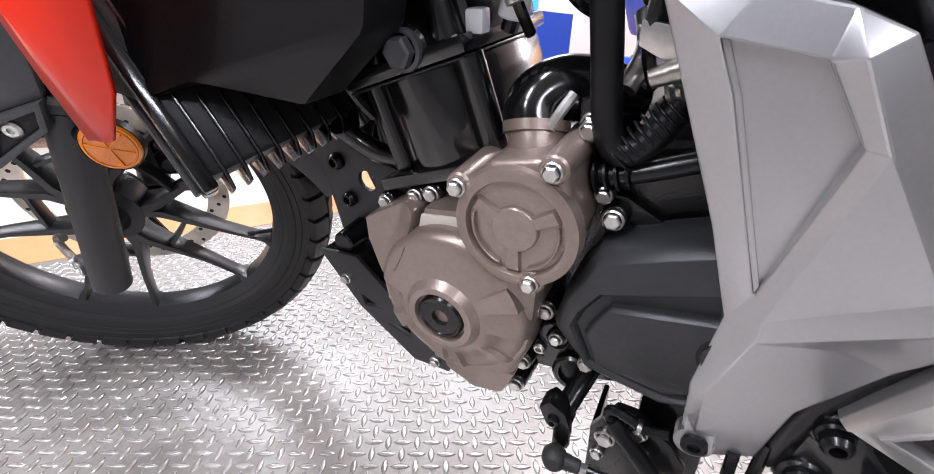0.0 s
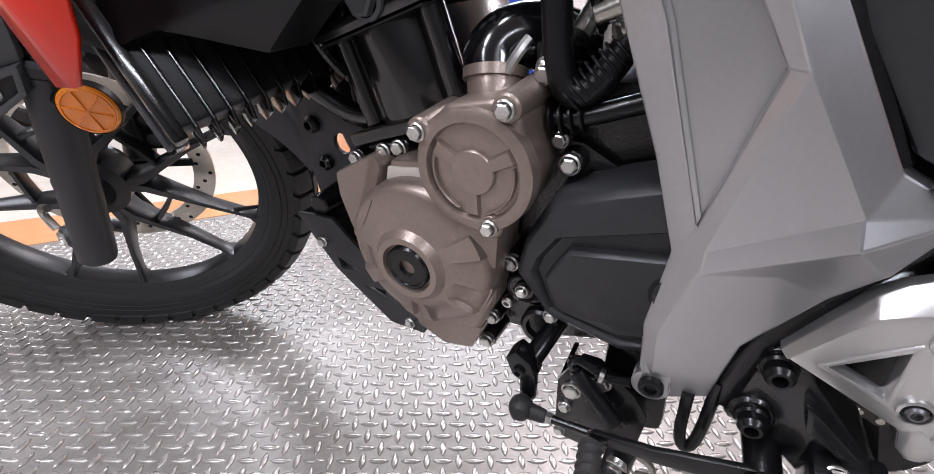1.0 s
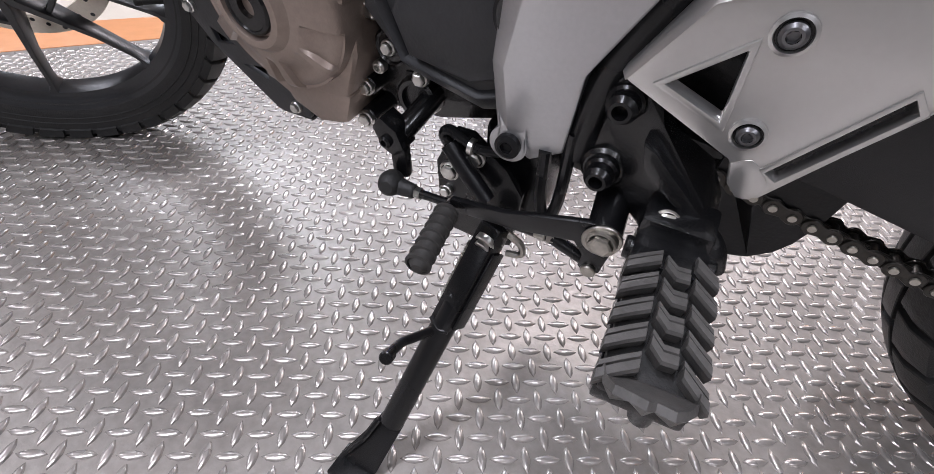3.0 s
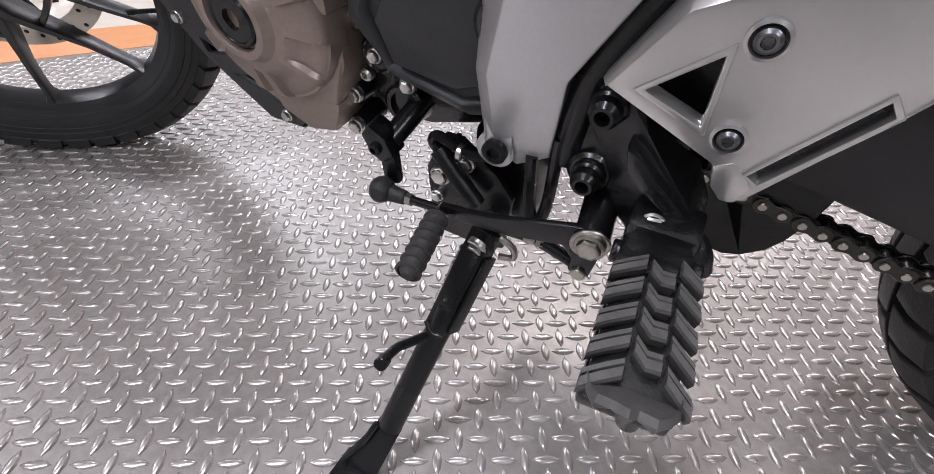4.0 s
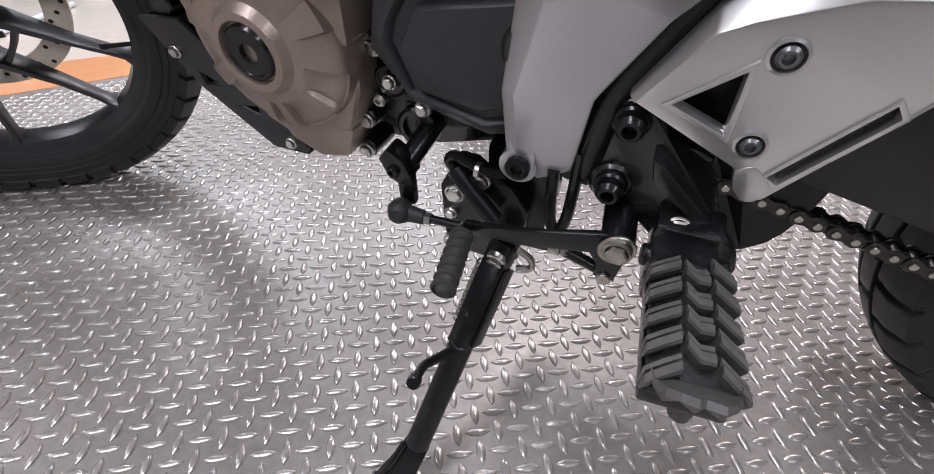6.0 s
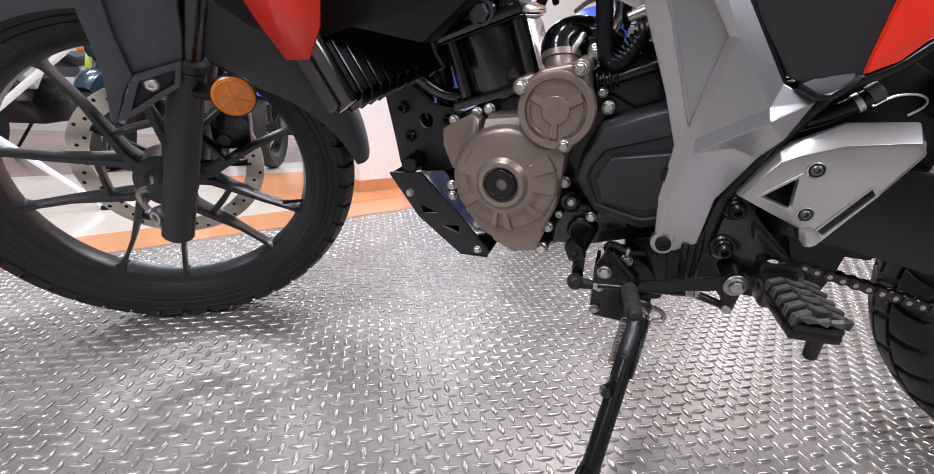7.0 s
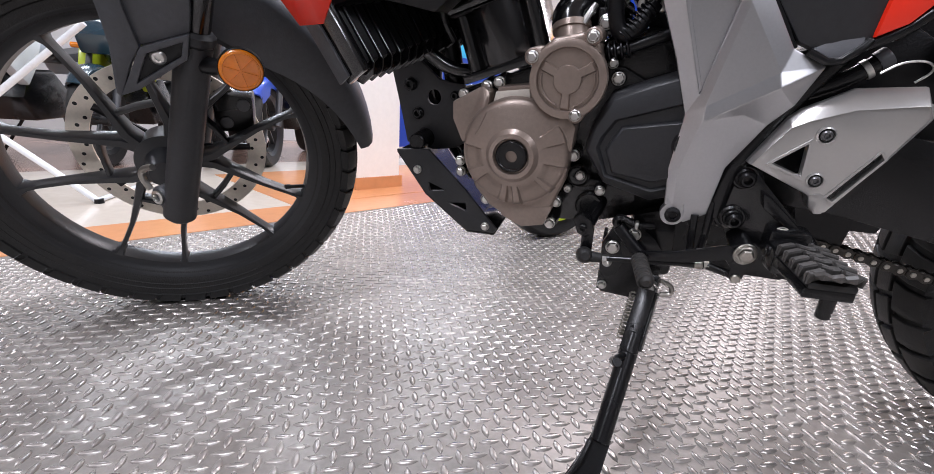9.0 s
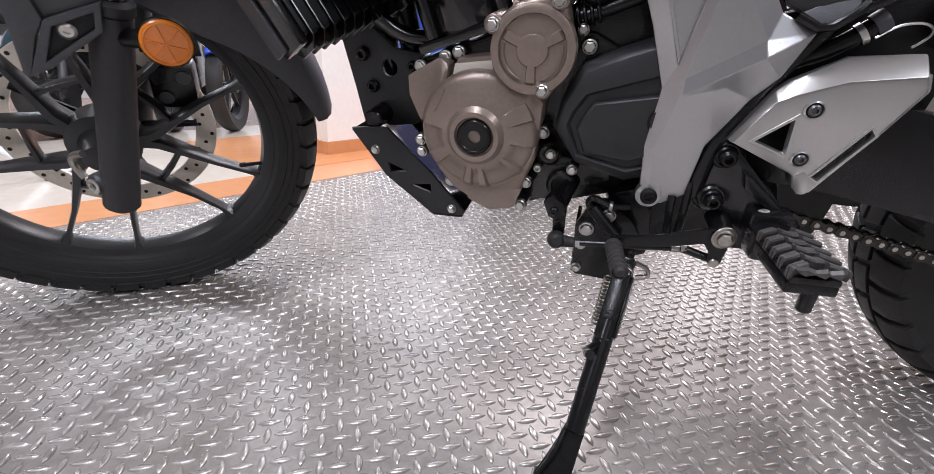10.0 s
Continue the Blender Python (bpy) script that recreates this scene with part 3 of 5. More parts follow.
def dome_height(r, z, a):
    """The cover's cone, with wedge-shaped pockets between its ribs and one raised arm."""
    if 0.045 <= r <= 0.0752:
        for mid, half in POCKETS:
            if abs((a - mid + 180) % 360 - 180) < half:
                return z - (0.0052 if r > 0.055 else 0.0035 if r > 0.05 else 0.0)
        if abs(a - 27) < 10:
            return 0.0186 - 0.10 * (r - 0.041)
    return z


def relief_dome():
    own, rows, steps = bm_new(), [], 180
    for r, z in CONE:
        rows.append([own.verts.new((SC[0] + r * math.cos(radians(a)), -0.118 - dome_height(r, z, a if a <= 180 else a - 360), SC[1] + r * math.sin(radians(a)))) for a in range(0, 360, 2)])
    for p, q in zip(rows, rows[1:]):
        for k in range(steps):
            own.faces.new((p[k], p[(k + 1) % steps], q[(k + 1) % steps], q[k]))
    own.faces.new(rows[-1])
    bmesh.ops.recalc_face_normals(own, faces=own.faces)
    return own


part("dome", relief_dome(), BRONZE, stator, angle=30)
part("plug", lathe([(0.0228, 0.0), (0.0228, 0.024), (0.0208, 0.0262), (0.019, 0.0262), (0.018, 0.0252), (0.0085, 0.0252), (0.0085, 0.014), (0, 0.014)], 36, (SC[0], -0.118, SC[1]), (0, -1, 0)), SATIN, stator, "black plug with a hexagon socket")


def ridge(name, parent, mat, c, a, r0, r1, w, y, h):
    """A cast rib that runs outwards from c at the angle a."""
    own = bm_new()
    d, s = (math.cos(radians(a)), math.sin(radians(a))), (-math.sin(radians(a)), math.cos(radians(a)))
    rows = []
    for r, ww, yy in ((r0, w * 0.6, y + 0.001), (r0 + 0.006, w * 0.75, y - h), (r1 - 0.008, w, y - h * 0.8), (r1, w, y + 0.005)):
        rows.append([own.verts.new((c[0] + d[0] * r + s[0] * k * ww, yy + e, c[1] + d[1] * r + s[1] * k * ww)) for k, e in ((-1, 0.0045), (-0.7, 0), (0.7, 0), (1, 0.0045))])
    for p, q in zip(rows, rows[1:]):
        for k in range(3):
            own.faces.new((p[k], p[k + 1], q[k + 1], q[k]))
    for k in (0, 3):
        lowr = [own.verts.new((r[k].co.x, y + 0.008, r[k].co.z)) for r in rows]
        for i in range(3):
            own.faces.new((rows[i][k], rows[i + 1][k], lowr[i + 1], lowr[i]))
    return part(name, own, mat, parent)


part("lobe", prism([(0.728, 0.53), (0.728, 0.505), (0.745, 0.472), (0.772, 0.49), (0.785, 0.518), (0.785, 0.545), (0.772, 0.553)], [-0.113, -0.113, -0.12, -0.134, -0.132, -0.112, -0.106], -0.055, 0.004), BRONZE, stator)
part("pocket", prism([(0.862, 0.515), (0.893, 0.53), (0.908, 0.505), (0.905, 0.47), (0.878, 0.482)], [-0.126, -0.128, -0.122, -0.12, -0.136], -0.07, 0.004), BRONZE, stator)
part("nose", prism([(0.80, 0.385), (0.885, 0.385), (0.872, 0.352), (0.838, 0.345), (0.805, 0.36)], -0.1105, -0.05, 0.005), BRONZE, stator)
part("top_web", prism([(0.79, 0.53), (0.795, 0.552), (0.845, 0.557), (0.85, 0.535)], -0.108, -0.06, 0.003), BRONZE, stator)
part("sticker", prism([(0.789, 0.531), (0.793, 0.546), (0.84, 0.551), (0.842, 0.538)], -0.1105, -0.107, 0.0004), STICKER, stator, "pale rectangular sticker")

SR = (0.893, 0.567)
STARTER = [(0.843, 0.571), (0.848, 0.596), (0.871, 0.616), (0.908, 0.623), (0.929, 0.611), (0.939, 0.571), (0.929, 0.531), (0.910, 0.514), (0.890, 0.519), (0.865, 0.535)]
starter = part("starter_cover", prism(STARTER, -0.131, -0.06, 0.006, segments=3), BRONZE, bike, "bronze painted round starter gear cover")
part("rim", lathe([(0.050, -0.006), (0.0485, 0.005), (0.045, 0.0065), (0.0395, 0.0065), (0.038, 0.0015), (0, 0.0015)], 56, (SR[0], -0.131, SR[1]), (0, -1, 0)), BRONZE, starter)
for a in (28, 152, 268):
    ridge("rib", starter, BRONZE, SR, a, 0.004, 0.043, 0.0072, -0.133, 0.0034)
for a0, a1 in ((-72, 14), (168, 250)):
    own = bm_new()
    for r0, r1 in ((0.033, 0.035),):
        outer, inner = arc(SR[0], SR[1], r1, a0, a1, 12), arc(SR[0], SR[1], r0, a0, a1, 12)
        prism(outer + list(reversed(inner)), -0.1365, -0.132, 0.0006, own, 1)
    part("rib_arc", own, BRONZE, starter)
part("centre_boss", lathe([(0.0185, -0.003), (0.0182, 0.0018), (0.0172, 0.0029), (0, 0.0029)], 40, (SR[0], -0.1335, SR[1]), (0, -1, 0)), BRONZE, starter)
for x, z in ((0.847, 0.594), (0.920, 0.618), (0.907, 0.5235)):
    part("boss", rod((x, -0.06, z), (x, -0.135, z), 0.0125, 0.0108), BRONZE, starter)
    flange_bolt(starter, (x, -0.137, z), 0.0078, h=0.0065)

# elbows, hoses and cables above the starter cover
elbow = part("intake_elbow", tube([(0.894, -0.092, 0.595), (0.890, -0.086, 0.614), (0.886, -0.078, 0.628)], 0.0225, 28), BRONZE, bike, "bronze and black elbow pipe on the engine")
part("collar", lathe([(0.022, -0.004), (0.0258, -0.004), (0.0258, 0.004), (0.022, 0.004)], 32, (0.8865, -0.079, 0.626), (-0.15, 0.45, 1), closed=True), BRONZE, elbow)
part("upper_pipe", tube([(0.886, -0.078, 0.626), (0.882, -0.071, 0.642), (0.896, -0.058, 0.652), (0.92, -0.044, 0.65), (0.945, -0.026, 0.636)], 0.0252, 28), GLOSS, elbow)
part("clip", tube([(0.902, -0.094, 0.632), (0.908, -0.089, 0.644), (0.914, -0.08, 0.654)], 0.0042, 8), STEEL, elbow)
part("vacuum_pipe", tube([(0.945, -0.06, 0.655), (0.955, -0.04, 0.68), (0.945, -0.02, 0.70)], 0.008, 14), STEEL, elbow)
part("hose_clamp", lathe([(0.0265, -0.004), (0.0285, -0.004), (0.0285, 0.004), (0.0265, 0.004)], 32, (0.918, -0.047, 0.646), (1, 0.6, -0.1), closed=True), STEEL, elbow)
flange_bolt(elbow, (0.929, -0.082, 0.635), 0.0085, mat=STEEL)
part("bracket", block((0.918, -0.078, 0.618), (0.94, -0.05, 0.652), 0.004), CAST, elbow)
loom = part("hose", tube([(0.925, -0.09, 0.76), (0.935, -0.092, 0.70), (0.941, -0.092, 0.635), (0.952, -0.092, 0.617), (0.97, -0.088, 0.628), (0.985, -0.08, 0.655)], 0.0105, 14), BLACK, bike, "black ribbed hose")
for k in range(9):
    t = k / 8
    c = Vector((0.952, -0.092, 0.617)).lerp(Vector((0.982, -0.082, 0.65)), t)
    part("rib", lathe([(0.0105, -0.0012), (0.0125, -0.0006), (0.0125, 0.0006), (0.0105, 0.0012)], 16, c, (0.03, 0.01, 0.033), closed=True), BLACK, loom)
boot = part("cable", tube([(0.935, -0.085, 0.598), (0.96, -0.088, 0.603), (1.0, -0.085, 0.617), (1.06, -0.07, 0.635)], 0.0075, 12), SATIN, bike, "black cable with a bellows boot")
for k in range(4):
    part("bellows", lathe([(0.006, -0.003), (0.0125, -0.001), (0.0125, 0.001), (0.006, 0.003)], 18, (0.938 + 0.0075 * k, -0.086, 0.598 + 0.002 * k), (1, 0, 0.25), closed=True), BLACK, boot)
for pts, r in (([(0.80, -0.05, 0.80), (0.815, -0.06, 0.73), (0.80, -0.065, 0.69)], 0.006), ([(0.76, -0.05, 0.80), (0.752, -0.07, 0.74), (0.755, -0.06, 0.68)], 0.005), ([(0.86, -0.04, 0.80), (0.865, -0.05, 0.73), (0.85, -0.05, 0.69)], 0.007), ([(1.0, -0.08, 0.78), (0.99, -0.085, 0.70), (0.985, -0.08, 0.65)], 0.006)):
    part("cable", tube(pts, r, 10), SATIN, bike)
throttle = part("throttle_body", join(rod((0.97, -0.06, 0.675), (1.03, -0.045, 0.68), 0.018, 0.02, 24), block((0.965, -0.075, 0.645), (1.0, -0.05, 0.665), 0.004)), STEEL, bike, "pale metal throttle parts")
part("lever", block((0.95, -0.08, 0.69), (0.99, -0.072, 0.70), 0.003), STEEL, throttle)
part("spring", lathe([(0.006, 0.0), (0.008, 0.003), (0.006, 0.006), (0.008, 0.009), (0.006, 0.012), (0.008, 0.015), (0.0, 0.016)], 14, (0.975, -0.085, 0.66), (1, 0, 0.4)), STEEL, throttle)
part("plug_cap", rod((0.858, -0.06, 0.70), (0.865, -0.06, 0.735), 0.012, 0.010, 18), WHITEPAINT, bike, "white connector on the engine")
part("connector", block((0.825, -0.075, 0.69), (0.84, -0.06, 0.708), 0.003), WHITEPAINT, bike)

for x, z, r in ((0.744, 0.522, 0.0085), (0.7917, 0.556, 0.0085), (0.773, 0.55, 0.0085), (0.737, 0.538, 0.0075), (0.731, 0.436, 0.008), (0.732, 0.419, 0.008), (0.774, 0.377, 0.0085), (0.832, 0.350, 0.0085), (0.879, 0.349, 0.0085), (0.886, 0.385, 0.008), (0.906, 0.459, 0.0085), (0.918, 0.43, 0.007), (0.948, 0.41, 0.0075), (0.954, 0.566, 0.009), (0.945, 0.585, 0.007), (0.93, 0.632, 0.008)):
    part("lug", rod((x, -0.05, z), (x, -0.087, z), r * 1.35, r * 1.15), CAST, crankcase)
    flange_bolt(crankcase, (x, -0.089, z), r)

CYL = Matrix.Translation((0.80, 0, 0.583)) @ Matrix.Rotation(radians(-18), 4, "Y")
wiring = part("wiring", tube([(0.735, -0.085, 0.80), (0.742, -0.09, 0.735), (0.73, -0.085, 0.69), (0.712, -0.06, 0.655)], 0.004, 8), SATIN, bike, "bundle of thin black engine cables with clips")
for pts, r in (([(0.85, -0.075, 0.82), (0.853, -0.085, 0.755), (0.868, -0.08, 0.715), (0.872, -0.06, 0.69)], 0.0045), ([(0.90, -0.08, 0.82), (0.895, -0.085, 0.75), (0.905, -0.078, 0.715), (0.93, -0.06, 0.70)], 0.005), ([(0.765, -0.095, 0.82), (0.76, -0.098, 0.75), (0.752, -0.09, 0.715)], 0.0035), ([(0.72, -0.08, 0.72), (0.705, -0.085, 0.68), (0.70, -0.075, 0.64), (0.71, -0.055, 0.61)], 0.0055), ([(0.96, -0.095, 0.80), (0.965, -0.098, 0.735), (0.958, -0.09, 0.69), (0.965, -0.07, 0.66)], 0.0045)):
    part("cable", tube(pts, r, 8), SATIN, wiring)
for q, a in (((0.741, -0.0895, 0.72), (0.1, 0, 1)), ((0.868, -0.08, 0.715), (0.4, 0, -1)), ((0.703, -0.083, 0.67), (0.2, 0, 1)), ((0.962, -0.096, 0.72), (0, 0, 1)), ((0.899, -0.082, 0.73), (0, 0, 1))):
    part("clip", lathe([(0.005, -0.004), (0.0078, -0.003), (0.0078, 0.003), (0.005, 0.004)], 14, q, a, closed=True), STEEL, wiring)
part("plug", block((0.862, -0.085, 0.735), (0.88, -0.068, 0.76), 0.003), TEAL, wiring)
part("plug", block((0.70, -0.09, 0.69), (0.716, -0.075, 0.712), 0.003), WHITEPAINT, wiring)
part("idle_screw", rod((0.965, -0.10, 0.672), (0.99, -0.10, 0.682), 0.006, 0.0075, 14), RIVET, wiring)
part("linkage", prism([(0.955, 0.705), (0.985, 0.70), (0.992, 0.685), (0.975, 0.68), (0.955, 0.69)], -0.096, -0.09, 0.0015), STEEL, wiring)

cylinder = part("cylinder", moved(block((-0.056, -0.068, -0.005), (0.056, 0.085, 0.09), 0.02), CYL), GLOSS, bike, "black cylinder block and head")
part("water_jacket", moved(lathe([(0, 0), (0.048, 0), (0.0495, 0.006), (0.049, 0.04), (0.0495, 0.078), (0.049, 0.082), (0, 0.082)], 48, (0, -0.041, -0.002)), CYL), GLOSS, cylinder)
part("base_flange", moved(prism([(-0.066, -0.012), (0.05, -0.012), (0.05, 0.0), (-0.066, 0.0)], -0.094, -0.04, 0.003), CYL), GLOSS, cylinder)
part("gasket", moved(block((-0.06, -0.092, 0.0785), (0.06, 0.06, 0.0805), 0.0005), CYL), SATIN, cylinder)
part("head_flange", moved(block((-0.064, -0.094, 0.081), (0.064, 0.08, 0.096), 0.006), CYL), GLOSS, cylinder)
part("head", moved(block((-0.06, -0.074, 0.09), (0.066, 0.06, 0.19), 0.012), CYL), GLOSS, cylinder)
for x, r in ((-0.036, 0.014), (0.043, 0.014)):
    part("stud_column", moved(rod((x, -0.074, 0.094), (x + 0.002, -0.072, 0.19), r, r * 0.9, 24), CYL), GLOSS, cylinder)
part("web", moved(prism([(-0.02, 0.10), (0.025, 0.10), (0.018, 0.118), (0.003, 0.126), (-0.014, 0.118)], -0.082, -0.06, 0.004), CYL), SATIN, cylinder)
part("bolt_boss", moved(rod((0.012, -0.06, 0.098), (0.012, -0.092, 0.098), 0.021, 0.0185, 28), CYL), GLOSS, cylinder)
flange_bolt(cylinder, CYL @ Vector((0.012, -0.096, 0.098)), 0.0165, mat=GREY, h=0.011)
part("side_rib", moved(rod((-0.05, -0.066, 0.0), (-0.05, -0.066, 0.082), 0.011, 0.011, 18), CYL), GLOSS, cylinder)
part("side_rib", moved(rod((0.05, -0.066, 0.0), (0.05, -0.066, 0.082), 0.012, 0.012, 18), CYL), GLOSS, cylinder)



def loft(rings):
    """Faces from ring to ring of as many points each, with the last ring closed."""
    own = bm_new()
    rows = [[own.verts.new((x, y, z)) for x, z, y in line] for line in rings]
    for a, b in zip(rows, rows[1:]):
        for k in range(len(a)):
            j = (k + 1) % len(a)
            own.faces.new((a[k], a[j], b[j], b[k]))
    own.faces.new(rows[-1])
    return own


def at_depth(line, y, low):
    """Sets a ring's depth, falling off towards its lower end."""
    return [(x, z, y + (low - y) * max(0.0, min(1.0, (0.46 - z) / 0.06))) for x, z in line]


OUTER = [(0.921, 0.475), (0.929, 0.509), (0.950, 0.549), (1.0, 0.568), (1.06, 0.588), (1.075, 0.48), (1.055, 0.415), (1.016, 0.402), (0.95, 0.425)]
GROOVE = [(0.938, 0.480), (0.943, 0.495), (0.958, 0.518), (1.0, 0.531), (1.058, 0.549), (1.06, 0.48), (1.048, 0.437), (1.015, 0.425), (0.953, 0.441)]
PANEL = [(0.9495, 0.477), (0.955, 0.489), (0.967, 0.509), (1.0, 0.5145), (1.05, 0.523), (1.051, 0.48), (1.043, 0.449), (1.015, 0.438), (0.961, 0.447)]
MID = (1.0, 0.48)
sprocket = part("sprocket_cover", loft([at_depth(OUTER, -0.07, -0.05), at_depth(OUTER, -0.103, -0.075), at_depth(scaled(OUTER, MID, 0.985), -0.112, -0.084), at_depth(scaled(OUTER, MID, 0.93), -0.1205, -0.098), at_depth(scaled(OUTER, MID, 0.91), -0.1215, -0.10),
                                        at_depth(scaled(GROOVE, MID, 1.02), -0.1215, -0.113), at_depth(GROOVE, -0.1205, -0.113), at_depth(scaled(GROOVE, MID, 0.94), -0.114, -0.108), at_depth(scaled(GROOVE, MID, 0.5), -0.113, -0.107)]), COVERBLACK, bike, "matt black sprocket cover with a raised panel", angle=40)
part("panel", loft([at_depth(PANEL, -0.108, -0.104), at_depth(PANEL, -0.1185, -0.114), at_depth(scaled(PANEL, MID, 0.97), -0.122, -0.118), at_depth(scaled(PANEL, MID, 0.93), -0.1235, -0.1195)]), COVERBLACK, sprocket, angle=40)
part("crank_cap", rod((1.05, -0.11, 0.492), (1.05, -0.1235, 0.492), 0.026, 0.024, 28), BLACK, sprocket)
part("cap_ring", lathe([(0.0, 0.0), (0.0175, 0.0), (0.0175, 0.0015), (0.0, 0.0015)], 24, (1.05, -0.1235, 0.492), (0, -1, 0)), CAST, sprocket)

# silver frame cover: a sunk panel with a raised border, a folded arm below and a rear facet
V = [(0.966, -0.122, 0.724), (1.018, -0.123, 0.593), (1.0385, -0.124, 0.530), (0.999, -0.133, 0.701), (1.011, -0.133, 0.674), (1.0495, -0.130, 0.5555), (1.0715, -0.133, 0.653),
     (1.046, -0.133, 0.693), (1.081, -0.141, 0.653), (1.059, -0.139, 0.6955), (1.0575, -0.137, 0.543), (1.1255, -0.140, 0.583), (1.134, -0.130, 0.607), (1.074, -0.1304, 0.705), (1.012, -0.126, 0.722),
     (1.05, -0.128, 0.715), (1.058, -0.1365, 0.5245), (1.128, -0.1475, 0.568), (1.169, -0.1295, 0.589), (1.150, -0.129, 0.547), (1.128, -0.129, 0.523), (1.0955, -0.127, 0.468), (1.088, -0.118, 0.402),
     (1.062, -0.117, 0.386), (1.035, -0.118, 0.408), (1.031, -0.124, 0.462), (1.1, -0.135, 0.535), (1.042, -0.130, 0.462), (1.045, -0.122, 0.412)]
FACES = [(0, 1, 4, 3), (1, 2, 5, 4), (2, 10, 5), (0, 3, 14), (14, 3, 7, 15), (15, 7, 9), (5, 10, 8, 6), (6, 8, 9, 7), (10, 11, 8), (8, 11, 12), (8, 12, 13), (8, 13, 9), (9, 13, 15),
         (10, 16, 17, 11), (11, 17, 18), (11, 18, 12), (2, 16, 10), (16, 26, 17), (17, 26, 20, 19), (17, 19, 18), (2, 25, 27, 16), (27, 21, 26, 16), (26, 21, 20), (25, 24, 28, 27), (27, 28, 22, 21), (28, 23, 22), (24, 23, 28)]


def shell(verts, faces, back, width, soft=0.35):
    """Folded sheet: front faces with lightly rounded folds and walls back to one depth."""
    own = bm_new()
    vs = [own.verts.new(v) for v in verts]
    for q in faces:
        own.faces.new([vs[i] for i in q])
    edge = [e for e in own.edges if len(e.link_faces) == 1]
    got = bmesh.ops.extrude_edge_only(own, edges=edge)["geom"]
    for g in got:
        if isinstance(g, bmesh.types.BMVert):
            g.co.y = back
    bmesh.ops.recalc_face_normals(own, faces=own.faces)
    fold = [e for e in own.edges if e.is_manifold and e.calc_face_angle(0) > soft]
    bmesh.ops.bevel(own, geom=fold, offset=width, segments=2, profile=0.6, affect="EDGES", clamp_overlap=True)
    return own


cover = part("frame_cover", shell(V, FACES, -0.106, 0.0014, 0.12), SILVER, bike, "folded silver frame cover with a sunk panel", angle=9)
SUNK = [(0.994, 0.7045), (1.008, 0.672), (1.0485, 0.549), (1.0775, 0.653), (1.048, 0.699)]
part("sunk_panel", prism(SUNK, [-0.1262 + 0.03 * (x - 0.994) - 0.018 * (0.7045 - z) + 0.012 * (0.7045 - z) for x, z in SUNK], -0.112, 0.0), SILVER, cover, smooth=False)
part("inner_step", prism([(0.999, 0.701), (1.0112, 0.672), (1.0494, 0.556), (1.051, 0.5625), (1.0152, 0.673), (1.0035, 0.7)], -0.1295, -0.118, 0.0012), SILVER, cover)
part("tab", prism(arc(1.0465, 0.3985, 0.0155, 120, 400, 20) + [(1.058, 0.425), (1.036, 0.430)], [-0.1228] * 21 + [-0.1205, -0.1205], -0.108, 0.0012), SILVER, cover)
socket_bolt(cover, (1.047, -0.1242, 0.398), 0.0102, mat=BLACK, h=0.0035)
part("edge_seal", tube([(1.083, -0.114, 0.70), (1.136, -0.116, 0.606)], 0.005, 8), SATIN, bike)
part("frame_rail", tube([(1.24, -0.09, 0.66), (1.165, -0.105, 0.572), (1.12, -0.112, 0.50), (1.103, -0.112, 0.455), (1.098, -0.108, 0.40)], 0.012, 14), SATIN, bike, "black frame tube")
part("frame_spine", prism([(1.0, 0.37), (1.06, 0.39), (1.066, 0.30), (1.066, 0.278), (0.999, 0.255)], -0.066, 0.0, 0.006), SATIN, bike, "black frame casting")
part("breather_tube", tube([(1.075, -0.118, 0.40), (1.077, -0.12, 0.345), (1.085, -0.12, 0.335), (1.092, -0.118, 0.35), (1.093, -0.116, 0.42)], 0.005, 10), SATIN, bike)

# side panels under the seat
part("side_panel", prism([(1.02, 0.90), (1.075, 0.715), (1.098, 0.672), (1.138, 0.613), (1.172, 0.597), (1.213, 0.622), (1.30, 0.74), (1.30, 0.90)], [-0.12, -0.118, -0.12, -0.122, -0.13, -0.135, -0.135, -0.13], -0.09, 0.006), COVERBLACK, bike, "black plastic side panel")
part("red_side_panel", prism([(1.1995, 0.6176), (1.202, 0.64), (1.215, 0.74), (1.42, 0.86), (1.42, 0.81), (1.2443, 0.6533), (1.2254, 0.631)], -0.140, -0.10, 0.004), RED, bike, "glossy red side panel")
part("panel_edge", tube([(1.196, -0.131, 0.610), (1.2265, -0.133, 0.6245), (1.248, -0.133, 0.6475), (1.42, -0.133, 0.80)], 0.006, 12), SATIN, bike)
# tilted facet, greyer than the panel above: its reflection is put into the colour
part("grey_strip", shell([(1.1508, -0.130, 0.6065), (1.1966, -0.125, 0.6294), (1.1929, -0.137, 0.6125), (1.1725, -0.1385, 0.5947)], [(0, 1, 2, 3)], -0.118, 0.0008), GREY, bike, "folded panel edge, its reflection put into a lighter grey")
part("black_edge", tube([(1.148, -0.130, 0.604), (1.1715, -0.138, 0.591), (1.194, -0.137, 0.609), (1.199, -0.134, 0.6155)], 0.0045, 10, smooth=1), SATIN, bike)
drain = part("drain_hose", tube([(1.150, -0.085, 0.548), (1.1851, -0.10, 0.5656), (1.1982, -0.10, 0.5731), (1.213, -0.10, 0.5831), (1.2277, -0.10, 0.5955)], 0.0098, 18), SATIN, bike, "short black hose with an open end")
